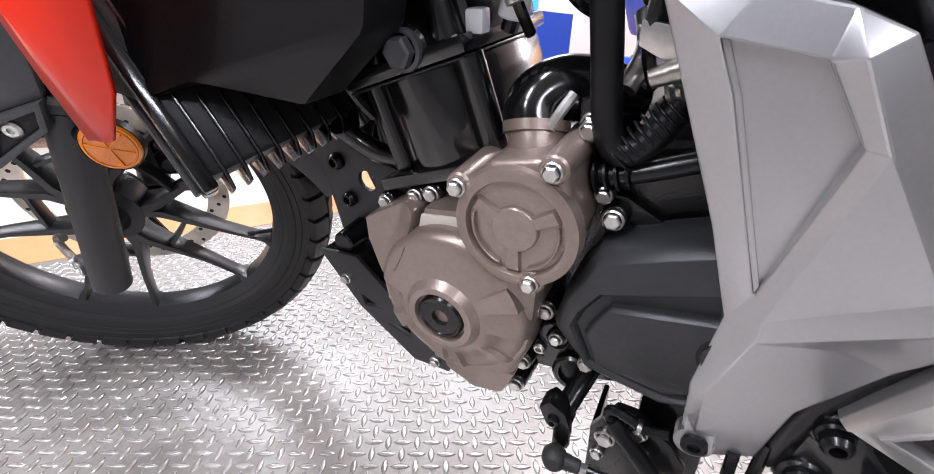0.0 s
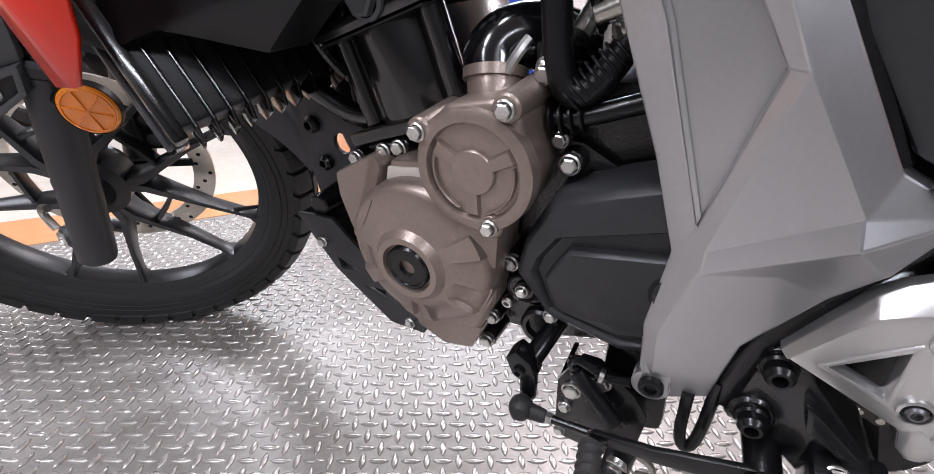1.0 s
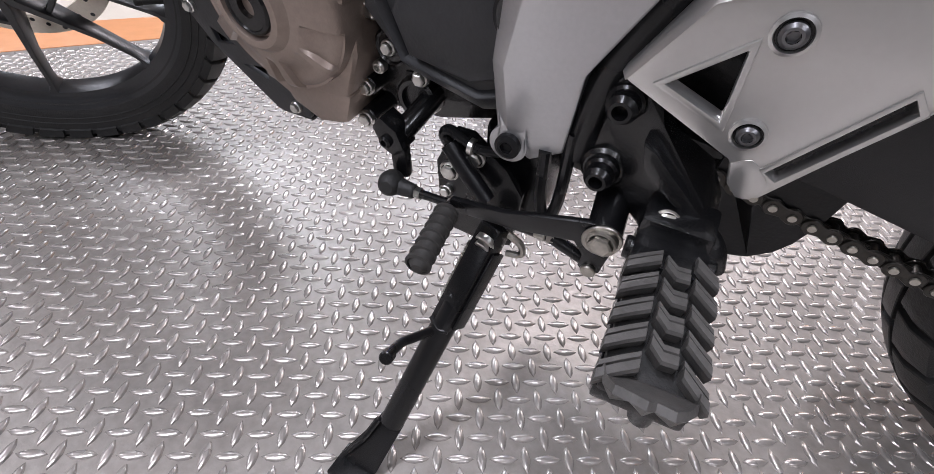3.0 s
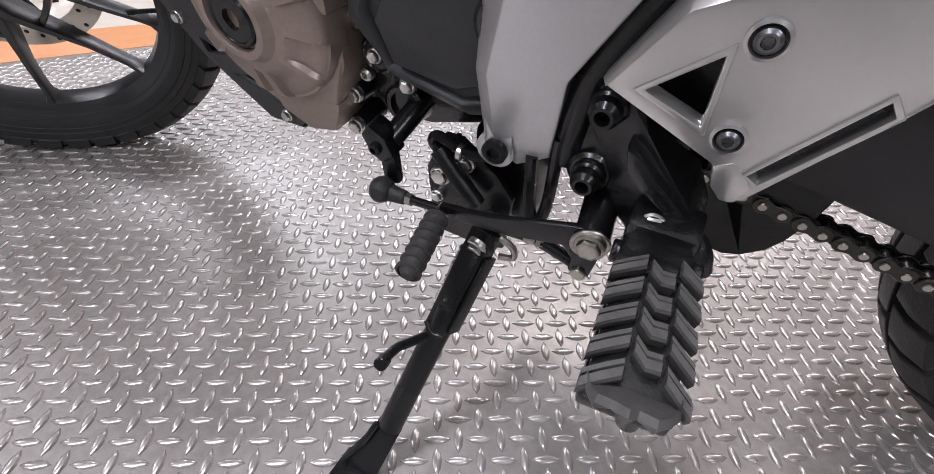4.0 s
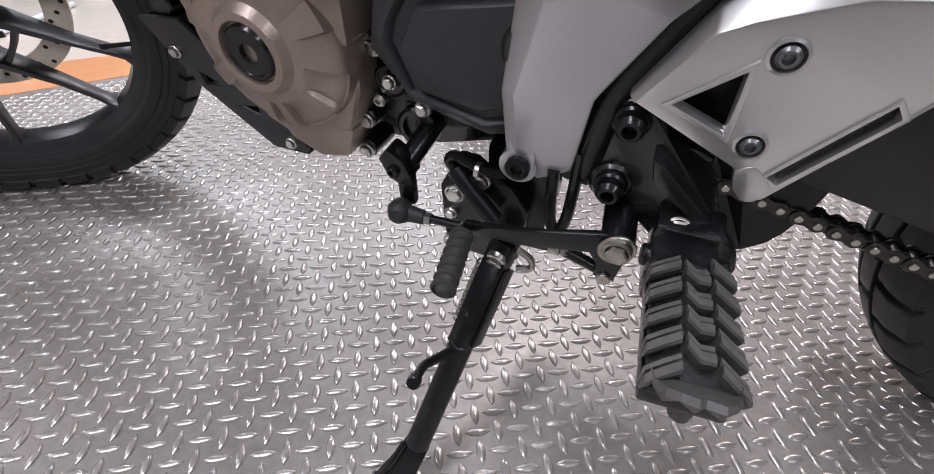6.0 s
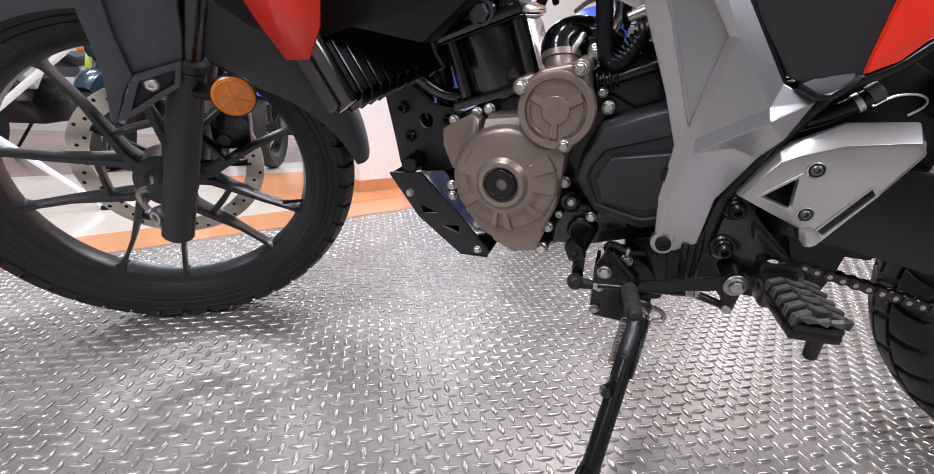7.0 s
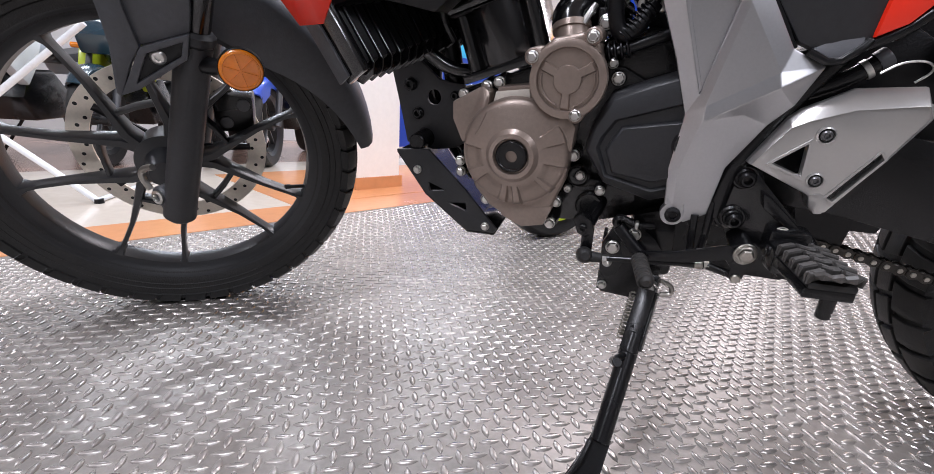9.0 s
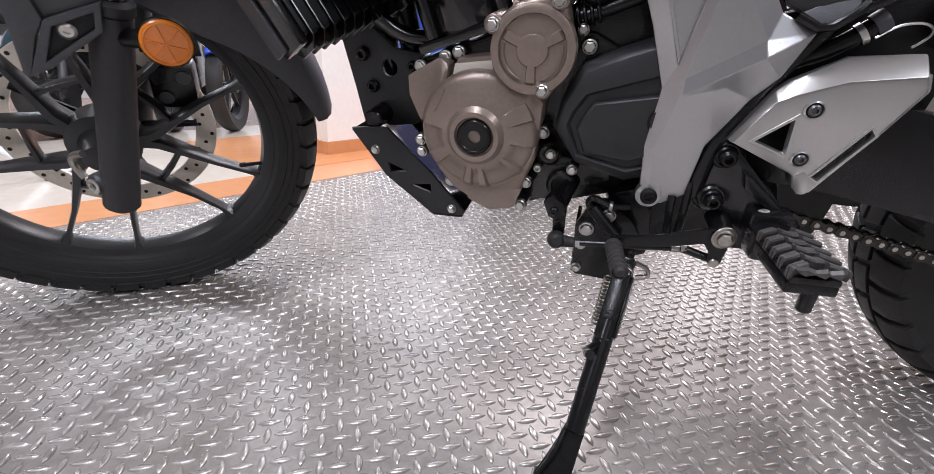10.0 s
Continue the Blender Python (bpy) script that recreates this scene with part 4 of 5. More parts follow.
# rim of the open end, in lighter grey for the highlight along it
part("hose_end", lathe([(0.0082, -0.006), (0.0112, -0.006), (0.0116, 0.004), (0.0108, 0.0062), (0.0086, 0.0062)], 24, (1.2285, -0.10, 0.5965), (0.015, 0.0, 0.0125), closed=True), GREY, drain)
part("hose_clamp", lathe([(0.0098, -0.003), (0.0114, -0.003), (0.0114, 0.003), (0.0098, 0.003)], 24, (1.216, -0.10, 0.5852), (0.0148, 0.0, 0.0112), closed=True), STEEL, drain)
# thin pale tube added in place of the bright edge of a round opening
part("opening_edge", tube([(1.236, -0.085, 0.580), (1.2514, -0.08, 0.5898), (1.2627, -0.08, 0.5935), (1.2766, -0.08, 0.5939), (1.2856, -0.08, 0.5884), (1.2838, -0.08, 0.5804), (1.2727, -0.08, 0.5712)], 0.0014, 8), STEEL, bike, "thin pale arc for the bright edge of a round opening")
part("inner_panel", prism([(1.15, 0.53), (1.15, 0.60), (1.20, 0.615), (1.262, 0.63), (1.31, 0.60), (1.31, 0.53)], -0.066, -0.05, 0.004), BLACK, bike, "black panel behind the hoses")
part("exhaust_shield", lathe([(0.03, 0.0), (0.033, 0.0), (0.036, 0.04), (0.033, 0.04)], 28, (1.30, -0.06, 0.60), (0.9, -0.25, 0.05), closed=True), SATIN, bike)

# heel guard with its two openings, raised edge and two sunk bolts
heel = part("heel_guard", plate([(1.119, 0.478), (1.151, 0.526), (1.164, 0.533), (1.206, 0.5475), (1.272, 0.556), (1.276, 0.541), (1.247, 0.488), (1.21, 0.427), (1.199, 0.423), (1.191, 0.431), (1.187, 0.446)], [[(1.1415, 0.4815), (1.172, 0.5065), (1.1735, 0.4685)], [(1.2055, 0.4455), (1.2125, 0.4415), (1.247, 0.4945), (1.242, 0.501)]], -0.137, -0.126, 0.0024), ALUMINIUM, bike, "pale silver heel guard plate with a triangular opening")
part("top_fold", shell([(1.120, -0.139, 0.4775), (1.151, -0.1395, 0.524), (1.166, -0.1395, 0.5315), (1.206, -0.1395, 0.546), (1.268, -0.1395, 0.5535), (1.116, -0.131, 0.479), (1.149, -0.128, 0.533), (1.160, -0.126, 0.543), (1.205, -0.122, 0.567), (1.268, -0.122, 0.571), (1.274, -0.1395, 0.540), (1.280, -0.128, 0.541), (1.250, -0.128, 0.486), (1.246, -0.1395, 0.489)],
     [(0, 1, 6, 5), (1, 2, 7, 6), (2, 3, 8, 7), (3, 4, 9, 8), (4, 10, 11, 9), (10, 13, 12, 11)], -0.118, 0.0012), ALUMINIUM, heel, angle=30)
tri_hole = [(1.1415, 0.4815), (1.172, 0.5065), (1.1735, 0.4685)]
part("opening_rim", ring(scaled(tri_hole, (1.1623, 0.4855), 1.02), scaled(tri_hole, (1.1623, 0.4855), 1.34), -0.1392, -0.130, 0.0012), ALUMINIUM, heel)
slot_hole = [(1.2055, 0.4455), (1.2125, 0.4415), (1.247, 0.4945), (1.242, 0.501)]
part("slot_rim", ring([(1.2055, 0.4455), (1.2125, 0.4415), (1.247, 0.4945), (1.242, 0.501)], [(1.2025, 0.4465), (1.2135, 0.4375), (1.2505, 0.495), (1.242, 0.505)], -0.1385, -0.130, 0.001), ALUMINIUM, heel)
part("foot", prism([(1.191, 0.433), (1.187, 0.446), (1.197, 0.452), (1.206, 0.446), (1.212, 0.437), (1.207, 0.424), (1.198, 0.423)], -0.1384, -0.11, 0.004), ALUMINIUM, heel)
for x, z, r in ((1.186, 0.5175, 0.0098), (1.189, 0.465, 0.0092)):
    part("seat_ring", lathe([(r * 0.78, -0.002), (r, -0.002), (r * 1.0, 0.002), (r * 0.82, 0.0028), (r * 0.78, 0.001)], 32, (x, -0.1375, z), (0, -1, 0), closed=True), ALUMINIUM, heel)
    part("sink", lathe([(0, 0.0), (r * 0.78, 0.0), (r * 0.78, 0.0008), (0, 0.0008)], 28, (x, -0.137, z), (0, -1, 0)), SATIN, heel)
    socket_bolt(heel, (x, -0.1385, z), r * 0.62, mat=BOLTGREY, h=0.0035)

# foot peg bracket: a rough casting with two bolt bosses and a web to the peg
bracket = part("peg_bracket", prism([(1.104, 0.47), (1.118, 0.482), (1.138, 0.474), (1.142, 0.45), (1.155, 0.428), (1.185, 0.412), (1.20, 0.385), (1.19, 0.362), (1.165, 0.366), (1.145, 0.372), (1.128, 0.378), (1.103, 0.385), (1.098, 0.402), (1.11, 0.42)], [-0.118, -0.118, -0.115, -0.112, -0.122, -0.135, -0.132, -0.135, -0.138, -0.122, -0.115, -0.115, -0.115, -0.115], -0.085, 0.006), CAST, bike, "rough black cast foot peg bracket")
for x, z in ((1.122, 0.457), (1.119, 0.402)):
    part("boss", rod((x, -0.10, z), (x, -0.122, z), 0.0185, 0.0165), CAST, bracket)
    part("washer", rod((x, -0.12, z), (x, -0.127, z), 0.0125, 0.012), SATIN, bracket)
    socket_bolt(bracket, (x, -0.129, z), 0.0098, mat=SATIN, h=0.009)
part("web", prism([(1.14, 0.445), (1.15, 0.44), (1.192, 0.402), (1.188, 0.392), (1.145, 0.425)], -0.142, -0.11, 0.004), CAST, bracket)
part("shield", prism([(1.165, 0.43), (1.199, 0.43), (1.194, 0.345), (1.203, 0.31), (1.212, 0.29), (1.2229, 0.278), (1.2389, 0.2754), (1.2534, 0.2805), (1.2685, 0.2951), (1.2774, 0.3115), (1.2862, 0.3432), (1.292, 0.385), (1.292, 0.43)], -0.024, -0.017, 0.003), BLACK, bike, "black chain guard plate")
part("clevis", block((1.155, -0.158, 0.368), (1.20, -0.125, 0.404), 0.005), CAST, bracket)
flange_bolt(bracket, (1.170, -0.150, 0.398), 0.0095, axis=(0.1, -0.75, 0.65), h=0.004, mat=RIVET)
part("gearbox_top", prism([(0.915, 0.52), (0.92, 0.605), (0.945, 0.625), (1.06, 0.628), (1.06, 0.52)], -0.064, 0.08, 0.008), CAST, crankcase)
part("hinge_lug", tube([(1.188, -0.142, 0.395), (1.200, -0.146, 0.388), (1.204, -0.150, 0.374)], 0.0105, 12), CAST, bracket)

# the peg: steel tray, rubber with chevron blocks, sloping end cap, feeler pin
PM = Matrix.Translation((1.1795, -0.1795, 0.400)) @ Matrix.Rotation(radians(3.6), 4, "Z") @ Matrix.Rotation(radians(-5), 4, "X") @ Matrix.Diagonal((0.90, 0.925, 1, 1))
# base in darker rubber than the blocks: shade of the gaps put into colour
peg = part("foot_peg", block((-0.0225, -0.098, -0.018), (0.0262, 0.020, -0.0105), 0.003, m=PM), RUBBER, bike, "worn black rubber foot peg with chevron blocks")
part("tray", block((-0.0245, -0.096, -0.029), (0.0265, 0.020, -0.0165), 0.003, m=PM), SATIN, peg)
part("hinge", join(block((-0.026, -0.004, -0.040), (0.026, 0.036, -0.006), 0.006, m=PM), rod(PM @ Vector((-0.030, 0.022, -0.018)), PM @ Vector((0.032, 0.022, -0.018)), 0.008, 0.008, 18)), CAST, peg)


def chevron(back, deep, z0, z1, m):
    """A tread block along a bent line: a tall front ridge, a thin cut and a lower rear step."""
    own = bm_new()
    for f0, f1, top in ((0.0, 0.36, z1 - 0.0016), (0.46, 1.0, z1)):
        n = len(back)
        line = [(x, y - deep * f0) for x, y in back] + [(x, y - deep * f1) for x, y in reversed(back)]
        cx, cy = sum(x for x, _ in line) / len(line), sum(y for _, y in line) / len(line)
        lowr = [own.verts.new((x, y + (0.0045 if k >= n and f1 == 1.0 else 0), z0)) for k, (x, y) in enumerate(line)]
        mid = [own.verts.new((x, y, top - 0.0022)) for x, y in line]
        upr = [own.verts.new((cx + (x - cx) * 0.95, y + (0.0009 if k >= n else -0.0007), top)) for k, (x, y) in enumerate(line)]
        for k in range(n - 1):
            own.faces.new((upr[k + 1], upr[k], upr[2 * n - 1 - k], upr[2 * n - 2 - k]))
        for a, b in ((lowr, mid), (mid, upr)):
            for k in range(2 * n):
                own.faces.new((a[(k + 1) % (2 * n)], a[k], b[k], b[(k + 1) % (2 * n)]))
    bmesh.ops.recalc_face_normals(own, faces=own.faces)
    return moved(own, m)


for k in range(5):
    y = 0.004 - 0.0212 * k
    wear = 0.0004 * math.sin(k * 2.3)
    part("tread_block", chevron([(-0.0262, y - 0.0105), (-0.0158, y - 0.0025), (-0.0052, y + 0.0048)], 0.0140, -0.012, 0.0005 + wear, PM), PEGRUBBER, peg, smooth=False)
    if k < 4:
        part("tread_block", chevron([(-0.0026, y + 0.0010), (0.0046, y - 0.0072), (0.0132, y - 0.0066)], 0.0140, -0.012, 0.0012 - wear, PM), PEGRUBBER, peg, smooth=False)
    part("tread_block", chevron([(0.0160, y + 0.0095), (0.0230, y + 0.0020), (0.0300, y - 0.0050)], 0.0135, -0.012, wear, PM), PEGRUBBER, peg, smooth=False)
own = bm_new()
END = [(-0.0235, -0.0970), (-0.0211, -0.1052), (-0.0161, -0.1115), (-0.0069, -0.1098), (0.0008, -0.1136), (0.0056, -0.1100), (0.0143, -0.1132), (0.0200, -0.1090), (0.0248, -0.1020), (0.0258, -0.0940)]
RISE = [0.001, 0.002, 0.0058, 0.0025, 0.0062, 0.0028, 0.0062, 0.0045, 0.002, 0.001]
rear = [own.verts.new(PM @ Vector((x * 0.96, -0.0935 - 0.08 * max(0.0, -x), -0.0045))) for x, _ in END]
brow = [own.verts.new(PM @ Vector((x * 0.97, y + 0.0040, z))) for (x, y), z in zip(END, RISE)]
lip = [own.verts.new(PM @ Vector((x, y, z - 0.0022))) for (x, y), z in zip(END, RISE)]
low = [own.verts.new(PM @ Vector((x * 0.98, y + 0.0015, -0.0030 + 0.0014 * (k % 2)))) for k, (x, y) in enumerate(END)]
back = [own.verts.new(PM @ Vector((x * 0.93, -0.0880, -0.0100))) for x, _ in END]
for a, b in ((rear, brow), (brow, lip), (lip, low), (low, back), (back, rear)):
    for k in range(len(END) - 1):
        own.faces.new((a[k], a[k + 1], b[k + 1], b[k]))
for k in (0, len(END) - 1):
    own.faces.new((rear[k], brow[k], lip[k], low[k], back[k]))
bmesh.ops.recalc_face_normals(own, faces=own.faces)
part("end_cap", own, PEGRUBBER, peg, "scalloped rubber end cap", angle=24)
part("feeler_pin", rod(PM @ Vector((0.010, -0.080, -0.030)), Vector((1.1935, -0.255, 0.351)), 0.0075, 0.007), SATIN, peg)

# gear shift: pedal on its pivot, toe rubber, rod, and the clamp on the shaft
pedal = part("shift_pedal", plate([(1.148, 0.372), (1.142, 0.381), (1.125, 0.379), (1.06, 0.358), (1.012, 0.351), (1.006, 0.344), (1.012, 0.338), (1.07, 0.344), (1.118, 0.356), (1.126, 0.345), (1.125, 0.332), (1.134, 0.324), (1.142, 0.332), (1.145, 0.352)], [], -0.143, -0.137, 0.0016), SATIN, bike, "black steel gear shift pedal")
part("pivot_sleeve", rod((1.132, -0.10, 0.377), (1.137, -0.141, 0.369), 0.0135, 0.013, 24), SATIN, pedal)
part("pivot_washer", rod((1.137, -0.143, 0.3685), (1.1375, -0.1455, 0.3685), 0.0145, 0.0145, 28), RIVET, pedal)
flange_bolt(pedal, (1.1377, -0.1465, 0.3685), 0.0115, mat=RIVET, h=0.006)
part("rod_pin", rod((1.134, -0.138, 0.332), (1.134, -0.146, 0.332), 0.0065, 0.006), RIVET, pedal)
pedal.location = (-0.001, -0.008, -0.002)
toe = part("toe_rubber", rod((1.013, -0.146, 0.344), (1.023, -0.212, 0.342), 0.0094, 0.0088, 20, edge=0.5), PEGEND, pedal)
for k in range(7):
    c = Vector((1.0137, -0.153, 0.3438)).lerp(Vector((1.0215, -0.207, 0.342)), k / 6)
    part("ring", lathe([(0.0085, -0.0028), (0.0105, -0.0018), (0.0108, 0.0012), (0.0085, 0.0022)], 20, c, (0.16, -1, 0.03), closed=True), PEGEND, toe)
link = part("shift_rod", rod((0.962, -0.127, 0.327), (1.098, -0.133, 0.342), 0.0042, 0.0042, 12), SATIN, bike, "gear shift rod with ball joints")
link.location = (0.0, -0.008, -0.003)
part("ball_boot", lathe([(0, -0.0125), (0.008, -0.011), (0.0118, -0.004), (0.0122, 0.003), (0.0095, 0.01), (0.006, 0.013), (0, 0.013)], 24, (0.939, -0.128, 0.329), (0.2, -1, 0.3)), RUBBER, link)
part("boot_neck", rod((0.944, -0.128, 0.328), (0.964, -0.127, 0.327), 0.0085, 0.0068, 18), RUBBER, link)
part("lock_nut", lathe([(0, -0.003), (0.0058, -0.003), (0.0058, 0.003), (0, 0.003)], 6, (0.968, -0.127, 0.327), (1, 0, 0.1)), STEEL, link)
part("lock_nut", lathe([(0, -0.003), (0.0058, -0.003), (0.0058, 0.003), (0, 0.003)], 6, (1.098, -0.133, 0.342), (1, 0, 0.1)), RIVET, link)
part("adjuster", rod((1.084, -0.1325, 0.3405), (1.094, -0.133, 0.3415), 0.0050, 0.0050, 16), RIVET, link)
part("rod_end", rod((1.098, -0.133, 0.342), (1.132, -0.136, 0.333), 0.0055, 0.005), SATIN, link)
shaft = part("shift_shaft", rod((0.955, -0.05, 0.395), (0.938, -0.108, 0.366), 0.0105, 0.0105, 20), SATIN, bike, "black shift shaft with its clamp arm")
part("clamp", prism([(0.918, 0.376), (0.928, 0.388), (0.944, 0.378), (0.95, 0.36), (0.938, 0.35), (0.926, 0.356)], -0.122, -0.1, 0.0025), SATIN, shaft)
shaft.location = (-0.001, -0.004, -0.002)
socket_bolt(shaft, (0.933, -0.124, 0.366), 0.006, h=0.003)
part("arm", block((0.932, -0.119, 0.325), (0.949, -0.108, 0.362), 0.004), SATIN, shaft)

# side stand, its mounting plate, spring and switch cable
mount = part("stand_mount", plate([(0.961, 0.33), (0.963, 0.25), (0.968, 0.244), (1.018, 0.241), (1.045, 0.25), (1.052, 0.32), (1.035, 0.345), (1.0, 0.372), (0.982, 0.372)], [], -0.092, -0.084, 0.002), SATIN, bike, "black steel side stand mounting plate")
part("side_wall", block((0.961, -0.088, 0.246), (0.967, -0.03, 0.33), 0.002), SATIN, mount)
for x, z, r in ((0.977, 0.325, 0.0105), (1.005, 0.35, 0.0095), (0.972, 0.298, 0.007), (0.969, 0.258, 0.007)):
    flange_bolt(mount, (x, -0.094, z), r, h=0.006)
part("spring_cover", tube([(0.981, -0.10, 0.362), (1.0, -0.104, 0.342), (1.024, -0.108, 0.318)], 0.0085, 14, smooth=1), BLACK, mount)
part("switch_cable", tube([(0.986, -0.10, 0.357), (0.974, -0.10, 0.368), (0.98, -0.10, 0.378), (0.995, -0.10, 0.372), (1.01, -0.102, 0.367), (1.03, -0.10, 0.37)], 0.005, 10), SATIN, mount)
part("cable_clamp", lathe([(0.005, -0.003), (0.0075, -0.002), (0.0075, 0.002), (0.005, 0.003)], 14, (1.005, -0.102, 0.368), (1, 0, -0.1), closed=True), STEEL, mount)
S0, S2, S3 = Vector((1.037, -0.116, 0.292)), Vector((0.996, -0.264, 0.106)), Vector((0.983, -0.306, 0.0605))
S1 = S0.lerp(S2, 0.42)
stand = part("side_stand", rod(S0.lerp(S1, 0.8), S2, 0.0132, 0.0132, 22), SATIN, bike, "black tubular side stand, folded out")
LEGM = Matrix.Translation(S1) @ turn_to(S0 - S1)
LEG = (S1 - S0).length
part("upper_channel", block((-0.0125, -0.0115, -0.010), (0.0125, 0.0115, LEG + 0.006), 0.004, m=LEGM), SATIN, stand)
part("side_lip", block((-0.0158, -0.0135, -0.004), (-0.0118, 0.006, LEG - 0.018), 0.0015, m=LEGM), SATIN, stand)
part("hole", rod(Vector((1.0197, -0.1665, 0.2405)), Vector((1.0193, -0.1705, 0.2385)), 0.0032), BLACK, stand)
part("weld_bead", tube([S1 + Vector((-0.013, -0.008, 0.004)), S1 + Vector((-0.003, -0.0155, -0.002)), S1 + Vector((0.008, -0.013, -0.001))], 0.003, 8), SATIN, stand)


def flared_foot(top, lowr, r, spread):
    """A pressed foot: round under the tube, then fanned out flat towards the ground."""
    own, rows = bm_new(), []
    for t in (0.0, 0.25, 0.5, 0.75, 1.0):
        c = top.lerp(lowr, t)
        wide, deep = r + spread * t ** 1.3, r * (1 - 0.45 * t)
        rows.append([own.verts.new(c + Vector((wide * math.cos(a) - 0.85 * spread * t ** 1.3, deep * math.sin(a) * 0.7, deep * math.sin(a) * 0.7))) for a in [2 * math.pi * k / 16 for k in range(16)]])
    for a, b in zip(rows, rows[1:]):
        for k in range(16):
            own.faces.new((a[k], a[(k + 1) % 16], b[(k + 1) % 16], b[k]))
    own.faces.new(rows[0])
    own.faces.new(list(reversed(rows[-1])))
    return own


part("flared_foot", flared_foot(S2.lerp(S1, 0.03), S3, 0.0138, 0.010), SATIN, stand)
part("foot_edge", tube([S2 + Vector((-0.013, -0.004, 0.004)), S2.lerp(S3, 0.5) + Vector((-0.016, -0.006, 0.005)), S3 + Vector((-0.027, -0.004, 0.004))], 0.0036, 8), SATIN, stand)
part("foot_plate", block((-0.034, -0.020, -0.004), (0.012, 0.020, 0.003), 0.003, m=Matrix.Translation(S3 + Vector((0.0, -0.006, -0.006))) @ Matrix.Rotation(LAM * -1, 4, "X")), SATIN, stand)
part("tang", join(tube([(1.012, -0.195, 0.208), (1.001, -0.216, 0.214), (0.996, -0.224, 0.217), (1.0, -0.247, 0.234)], 0.0048, 12, smooth=2), rod((0.9995, -0.245, 0.232), (1.002, -0.254, 0.239), 0.0065, 0.0065)), SATIN, stand)
flange_bolt(stand, S0 + Vector((-0.002, -0.014, -0.004)), 0.0105, axis=(-0.2, -1, -0.35), h=0.007)
part("hook", tube([(1.05, -0.112, 0.29), (1.066, -0.114, 0.285), (1.068, -0.116, 0.272), (1.052, -0.118, 0.27)], 0.0035, 8), RIVET, stand)
COIL0, COIL1 = S0.lerp(S2, 0.12) + Vector((-0.017, 0.016, -0.004)), S0.lerp(S2, 0.40) + Vector((-0.016, 0.014, -0.004))
coil = [COIL0.lerp(COIL1, k / 90) + Vector((0.0042 * math.cos(k * 0.9), 0.0042 * math.sin(k * 0.9), 0)) for k in range(91)]
part("spring", tube(coil, 0.0013, 6, smooth=0), RIVET, stand)

# chain
CH0, CHD = Vector((1.165, -0.018, 0.363)), Vector((1.0, 0.0, -0.232)).normalized()
chain = part("chain", tube([CH0 + CHD * 0.0, CH0 + CHD * 0.45], 0.0035, 8, smooth=0), CHAIN, bike, "oiled steel drive chain")
STEP = 0.0168


def link_plate(y0, y1):
    own = arc(0, 0, 0.0078, 90, 270, 8) + [(STEP / 2, -0.0052)] + arc(STEP, 0, 0.0078, -90, 90, 8) + [(STEP / 2, 0.0052)]
    return prism(own, y0, y1, 0.0006, None, 1)


outer_me = mesh_of("outer_link", join(link_plate(-0.0095, -0.0078), link_plate(0.0078, 0.0095)), CHAIN)
inner_me = mesh_of("inner_link", join(link_plate(-0.0072, -0.0055), link_plate(0.0055, 0.0072)), CHAIN)
pin_me = mesh_of("pin", lathe([(0, -0.0112), (0.0032, -0.0112), (0.0036, -0.0105), (0.0036, 0.0105), (0, 0.0112)], 14, axis=(0, 1, 0)), RIVET)
roll_me = mesh_of("roller", lathe([(0, -0.0055), (0.005, -0.0055), (0.005, 0.0055), (0, 0.0055)], 14, axis=(0, 1, 0)), CHAIN)
TILTCH = Matrix.Rotation(math.atan2(0.232, 1.0), 4, "Y")
for k in range(26):
    at = Matrix.Translation(CH0 + CHD * STEP * k) @ TILTCH
    for name, me in ((("outer_link", outer_me) if k % 2 else ("inner_link", inner_me)), ("pin", pin_me), ("roller", roll_me)):
        ob = new(name, me)
        ob.parent = chain
        ob.matrix_local = at

# rear wheel and swingarm
REAR = Matrix.Translation((1.7235, 0.1115, 0.3044))
rear_tyre = tyre("rear_tyre", REAR, 0.315, 0.225, 0.070, 31, bike, "black block-pattern rear tyre")
rear_wheel = part("rear_wheel", moved(lathe([(0.195, -0.03), (0.215, -0.05), (0.23, -0.060), (0.23, 0.060), (0.215, 0.05), (0.195, 0.03)], 72, axis=(0, 1, 0), closed=True), REAR), WHEELBLACK, bike, "black rear wheel")
part("hub", moved(lathe([(0, -0.05), (0.05, -0.05), (0.05, 0.05), (0, 0.05)], 32, axis=(0, 1, 0)), REAR), WHEELBLACK, rear_wheel)
for k in range(5):
    part("spoke", moved(spoke([(72 * k, 0.04, 0.02, 0.02), (72 * k, 0.20, 0.014, 0.016)]), REAR), WHEELBLACK, rear_wheel)
part("swingarm", prism([(1.14, 0.47), (1.14, 0.415), (1.2195, 0.4065), (1.257, 0.401), (1.3265, 0.386), (1.72, 0.299), (1.72, 0.38), (1.34, 0.50), (1.20, 0.53)], -0.073, -0.046, 0.004), SATIN, bike, "black swingarm")
part("inner_guard", prism([(1.16, 0.60), (1.15, 0.38), (1.20, 0.362), (1.33, 0.358), (1.345, 0.45), (1.36, 0.56), (1.38, 0.66)], -0.008, 0.075, 0.008), BLACK, bike, "black inner mudguard in front of the rear wheel")

